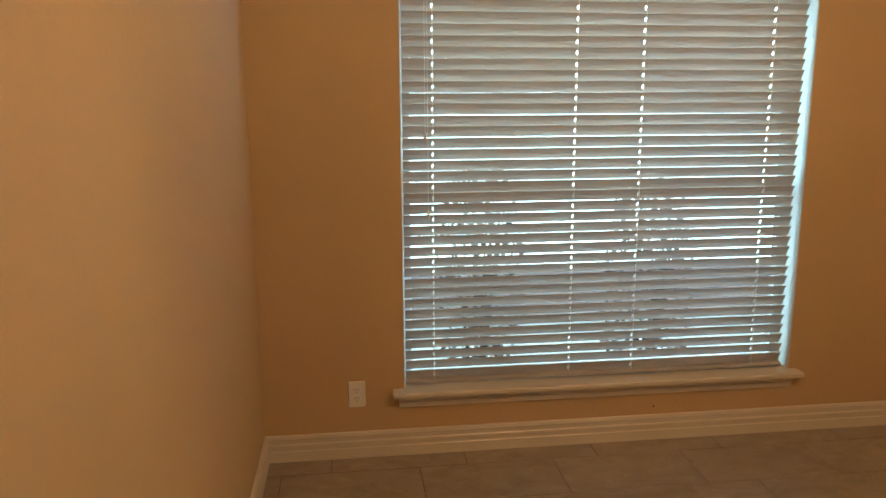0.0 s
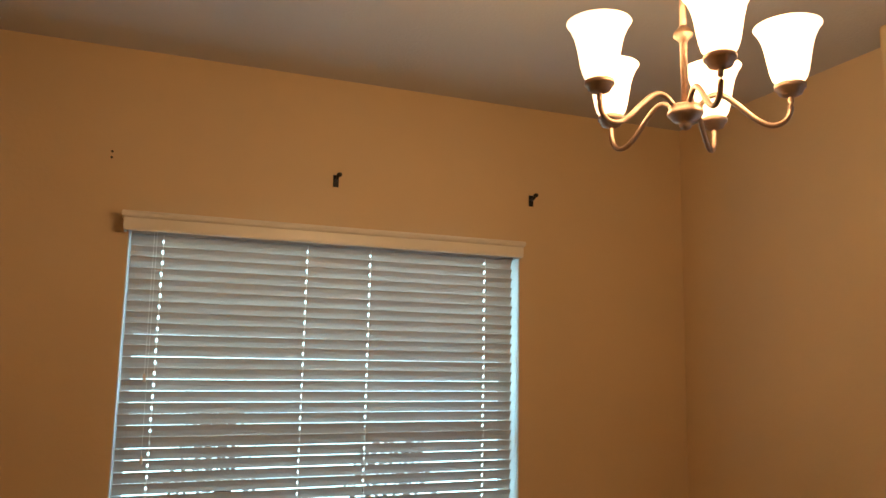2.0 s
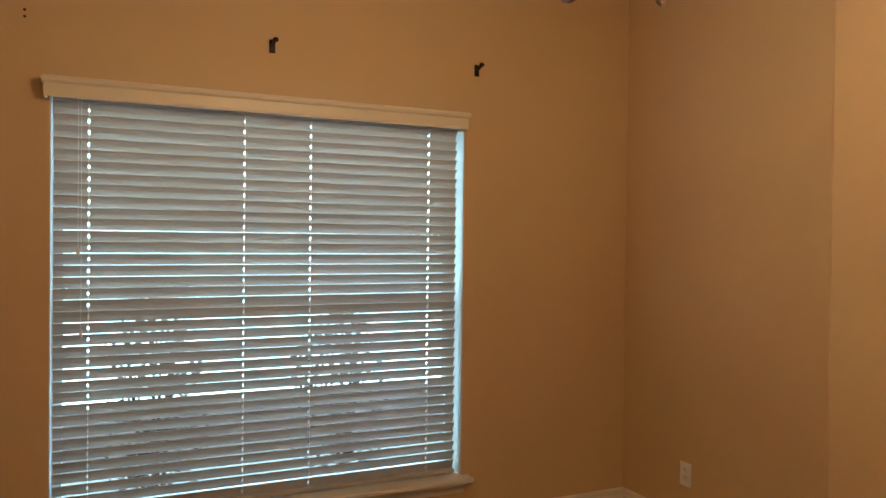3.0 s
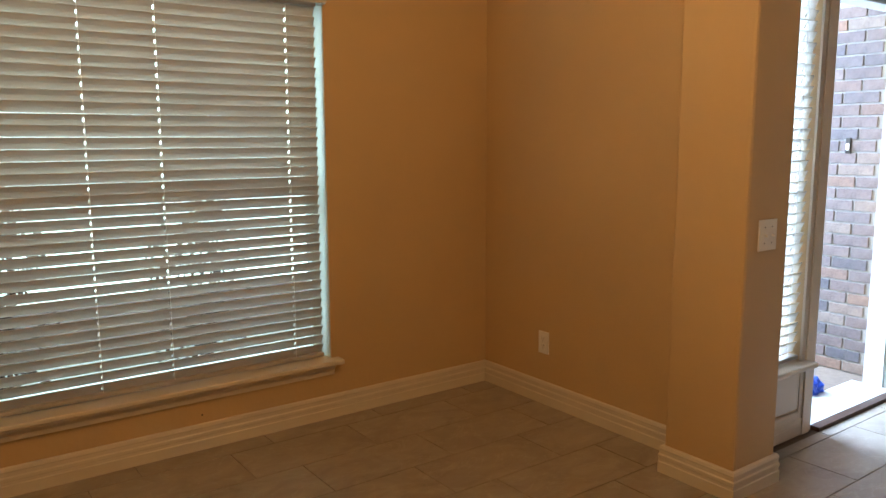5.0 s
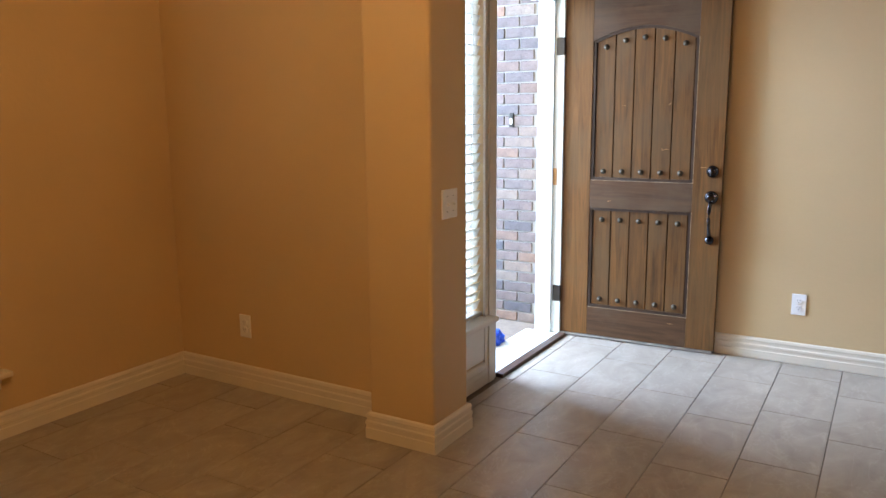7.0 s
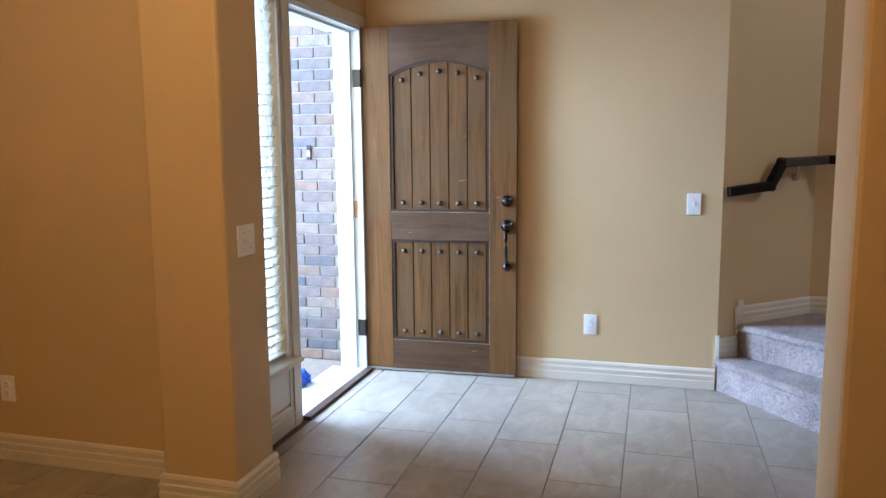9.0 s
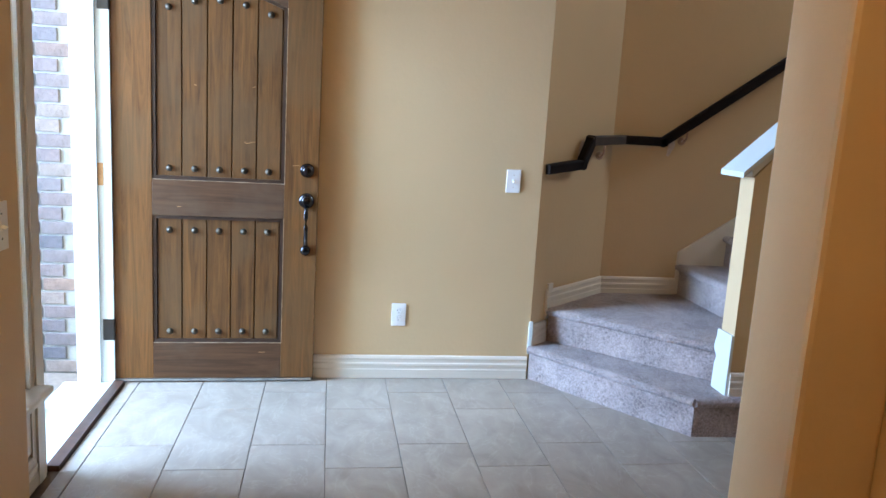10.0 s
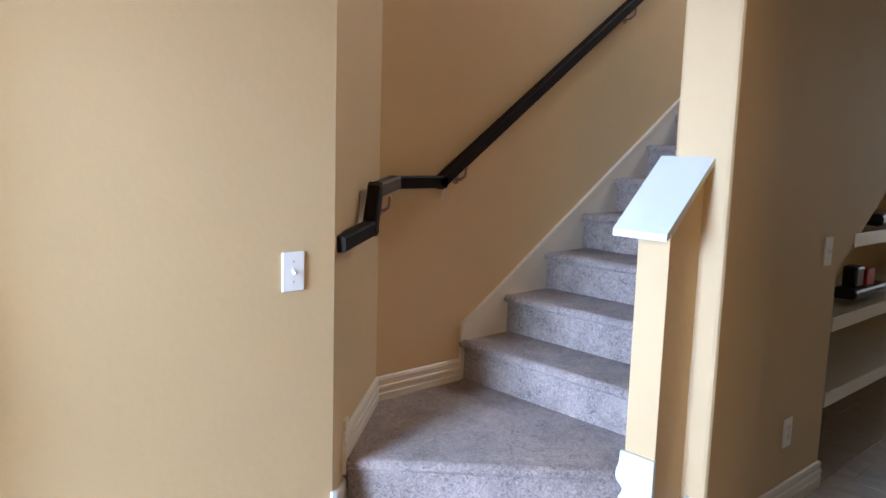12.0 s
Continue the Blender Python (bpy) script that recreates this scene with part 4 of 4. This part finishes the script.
# ---- handrail brackets ----
for p in ((2.02, -3.90, 1.215), (2.20, -4.45, 1.315), (2.20, -5.62, 1.315 + 0.70 * 1.17)):
    ob = thing("rail_bracket", "aged bronze handrail bracket on the stair wall", "handrail bracket", p, -45 if p[0] < 2 else -90, "handrail brackets")
    bm = bmesh.new()
    tube(bm, [(0, 0.03, -0.055), (0, 0.0, -0.055), (0, -0.028, -0.04), (0, -0.034, 0.0)], 0.006, 8)
    part("arm", bm, NICKEL, ob, smooth=True)
    bm = bmesh.new()
    lathe(bm, [(0.022, 0), (0.022, 0.004), (0.012, 0.010)], 16)
    part("rose", bm, NICKEL, ob, smooth=True, m=pose(0, 0.033, -0.055, 90))

for i_, (x_, y_, z_, az, ln) in enumerate(((2.2345, -4.39, 1.215, -90, 0.055), (1.985, -3.766, 1.175, -47.8, 0.075))):
    bm = bmesh.new()
    pts = [(0.016 * math.cos(a) * (1 + 0.25 * math.sin(3 * a + i_)), ln * math.sin(a) * (1 + 0.15 * math.cos(2 * a))) for a in [2 * math.pi * k / 18 for k in range(18)]]
    fr = [bm.verts.new((x, -0.0015, z)) for x, z in pts]
    bk = [bm.verts.new((x, 0.001, z)) for x, z in pts]
    bm.faces.new(fr)
    for k in range(18):
        bm.faces.new((fr[k], bk[k], bk[(k + 1) % 18], fr[(k + 1) % 18]))
    bmesh.ops.recalc_face_normals(bm, faces=bm.faces)
    tagged(part("filler_patch", bm, FILLER, m=pose(x_, y_, z_, 0, 18, az)), "pale patch of wall filler behind the handrail bracket", "wall patch", "filler patches")

# ---- niche shelves and what stands on them ----
for z in (0.355, 0.685, 1.03):
    bm = bmesh.new()
    y_s = NY if z < 0.93 else NY - (z - 0.93) / 0.66
    box(bm, WX + 0.005, 1.52, -7.74, y_s - 0.01, z, z + 0.022)
    box(bm, WX - 0.002, WX + 0.005, -7.74, y_s - 0.01, z - 0.008, z + 0.052, 0.002)
    tagged(part("niche_shelf", bm, TRIM), "cream painted shelf in the niche below the stairs", "shelf", "niche shelves")
ob = thing("shelf_clutter", "dark red and black low object lying on the niche shelf", "clutter", (1.16, -6.20, 0.737))
bm = bmesh.new()
box(bm, -0.05, 0.07, -0.22, 0.22, 0, 0.05, 0.015)
part("base", bm, BLACKP, ob)
bm = bmesh.new()
box(bm, -0.02, 0.05, 0.04, 0.14, 0.05, 0.15, 0.012)
part("box_black", bm, BLACKP, ob)
bm = bmesh.new()
box(bm, -0.03, 0.04, -0.07, 0.035, 0.05, 0.13, 0.006)
part("box_red", bm, REDBOX, ob)
ob = thing("black_tray", "black shallow tray on the top niche shelf", "tray", (1.16, -6.33, 1.082))
bm = bmesh.new()
box(bm, -0.08, 0.08, -0.2, 0.2, 0, 0.06, 0.02)
part("tray_body", bm, BLACKP, ob)

# ---- porch: bell, bag ----
ob = thing("doorbell", "small dark doorbell with pale button on the porch brick wall", "doorbell", (1.795, -1.075, 1.315), -90)
bm = bmesh.new()
box(bm, -0.017, 0.017, -0.012, 0, -0.045, 0.045, 0.005)
part("bell_body", bm, BLACKIRON, ob)
bm = bmesh.new()
box(bm, -0.009, 0.009, -0.016, -0.011, -0.026, 0.012, 0.003)
part("bell_button", bm, PLASTIC, ob)
bm = bmesh.new()
bmesh.ops.create_icosphere(bm, subdivisions=3, radius=1)
for v in bm.verts:
    n_ = noise.noise(v.co * 2.3) * 0.35 + noise.noise(v.co * 6) * 0.15
    v.co = Vector((v.co.x * 0.11, v.co.y * 0.09, max(v.co.z, -0.5) * 0.085 + 0.04)) * (1 + n_)
for v in bm.verts:
    v.co.z = max(v.co.z, 0.0)
tagged(part("plastic_bag", bm, BLUE, m=pose(1.24, -1.19, -0.02)), "crumpled blue plastic bag on the porch floor by the door", "plastic bag")

def shrub(at, r_, h, seed):
    """A shrub of many small leaves round a few stems, standing before the window."""
    rng = random.Random(seed)
    ob = thing("shrub", "reddish-brown leafy shrub added before the dining window to darken the blind", "shrub", at, group="shrubs before the window")
    bm = bmesh.new()
    for k in range(6):
        a = rng.uniform(0, 6.28)
        tube(bm, [(0.02 * math.cos(a), 0.02 * math.sin(a), -0.1), (r_ * 0.4 * math.cos(a), r_ * 0.4 * math.sin(a), h * 0.5), (r_ * 0.7 * math.cos(a), r_ * 0.7 * math.sin(a), h * 0.9)], [0.012, 0.008, 0.003], 6)
    part("stems", bm, RAILSHEEN, ob)
    bm = bmesh.new()
    for k in range(1000):
        z = rng.uniform(0.05, 1)
        rr = r_ * math.sqrt(rng.random()) * (0.6 + 0.5 * math.sin(math.pi * min(z, 0.9)))
        a = rng.uniform(0, 6.28)
        c = Vector((rr * math.cos(a), rr * math.sin(a) * 0.8, z * h))
        q = Euler([rng.uniform(-1.2, 1.2), rng.uniform(-1.2, 1.2), rng.uniform(0, 6.28)]).to_matrix()
        bm.faces.new([bm.verts.new(c + q @ Vector(v)) for v in ((-0.028, 0, 0), (0, -0.012, 0.003), (0.028, 0, 0), (0, 0.012, 0.003))])
    tagged(part("leaves", bm, LEAF, ob), kind="stuff")


LEAF = material("reddish_shrub_leaf", (0.10, 0.055, 0.04), 0.5, vary=0.5, vary_scale=12)
# Both shrubs are added, unseen themselves, to lay dark bands on the blind.
shrub((-2.32, 0.62, -0.03), 0.23, 1.25, 1)
shrub((-1.42, 0.62, -0.03), 0.25, 1.15, 2)

# ---- porch brickwork ----
BL, BH, BT, J = 0.194, 0.057, 0.05, 0.0105
brick_wall = bpy.data.objects["wall_porch"]
bm = bmesh.new()
box(bm, -BL / 2, BL / 2, -0.02, 0.035, -BH / 2, BH / 2, 0.003)
bme = bpy.data.meshes.new("brick")
bm.to_mesh(bme)
bm.free()
bme.materials.append(BRICK)
rng = random.Random(7)
for row in range(31):
    for k in range(6):
        y = -1.325 + BL / 2 + k * (BL + J) - (0 if row % 2 else (BL + J) / 2) + 0.1
        o = new("brick", bme)
        o.parent = brick_wall
        o.matrix_basis = pose(1.835 - 0.012 + rng.uniform(-0.0015, 0.0015), y, 0.0 + BH / 2 + row * (BH + J), 0, 0, 90 + rng.uniform(-0.3, 0.3))

# ---- floor tiles ----
PX, PYY = 0.575, 0.2915
tm = {}


def tile_mesh(x0, x1, y0, y1):
    k = (round(x1 - x0, 3), round(y1 - y0, 3))
    if k not in tm:
        bm = bmesh.new()
        w, h = (x1 - x0) / 2, (y1 - y0) / 2
        e = 0.0012
        v = [bm.verts.new(p) for p in ((-w, -h, -0.006), (w, -h, -0.006), (w, h, -0.006), (-w, h, -0.006), (-w, -h, -e), (w, -h, -e), (w, h, -e), (-w, h, -e),
                                       (-w + e, -h + e, 0), (w - e, -h + e, 0), (w - e, h - e, 0), (-w + e, h - e, 0))]
        for q in ((0, 1, 5, 4), (1, 2, 6, 5), (2, 3, 7, 6), (3, 0, 4, 7), (4, 5, 9, 8), (5, 6, 10, 9), (6, 7, 11, 10), (7, 4, 8, 11), (8, 9, 10, 11)):
            bm.faces.new([v[i] for i in q])
        me = bpy.data.meshes.new("tile")
        bm.to_mesh(me)
        bm.free()
        me.materials.append(TILE)
        tm[k] = me
    return tm[k]


def tiles(xa, xb, ya, yb):
    j0 = math.floor((ya + 1.885) / PYY) - 1
    j1 = math.ceil((yb + 1.885) / PYY) + 1
    for j in range(j0, j1):
        y0, y1 = -1.885 + j * PYY + 0.0016, -1.885 + (j + 1) * PYY - 0.0016
        y0, y1 = max(y0, ya), min(y1, yb)
        if y1 - y0 < 0.02:
            continue
        off = 0.38 if j % 2 == 0 else 0.175
        i0 = math.floor((xa - off) / PX) - 1
        for i in range(i0, i0 + 14):
            x0, x1 = off + i * PX + 0.0016, off + (i + 1) * PX - 0.0016
            x0, x1 = max(x0, xa), min(x1, xb)
            if x1 - x0 < 0.02:
                continue
            o = new("tile", tile_mesh(x0, x1, y0, y1))
            o.parent = floor
            o.matrix_basis = pose((x0 + x1) / 2, (y0 + y1) / 2, 0)


LINES = [-1.885 + k * PYY for k in (1, -7, -8)]       # joints at which the areas meet
tiles(W + 0.014, 1.726, LINES[1], LINES[0])
tiles(W + 0.014, 0.05, LINES[0], -0.014)
tiles(0.05, 1.726, LINES[0], -1.535)
tiles(0.08, 1.70, LINES[2], LINES[1])
tiles(0.08, 1.03, -8.98, LINES[2])
tiles(1.034, 1.5, -7.7, -5.51)
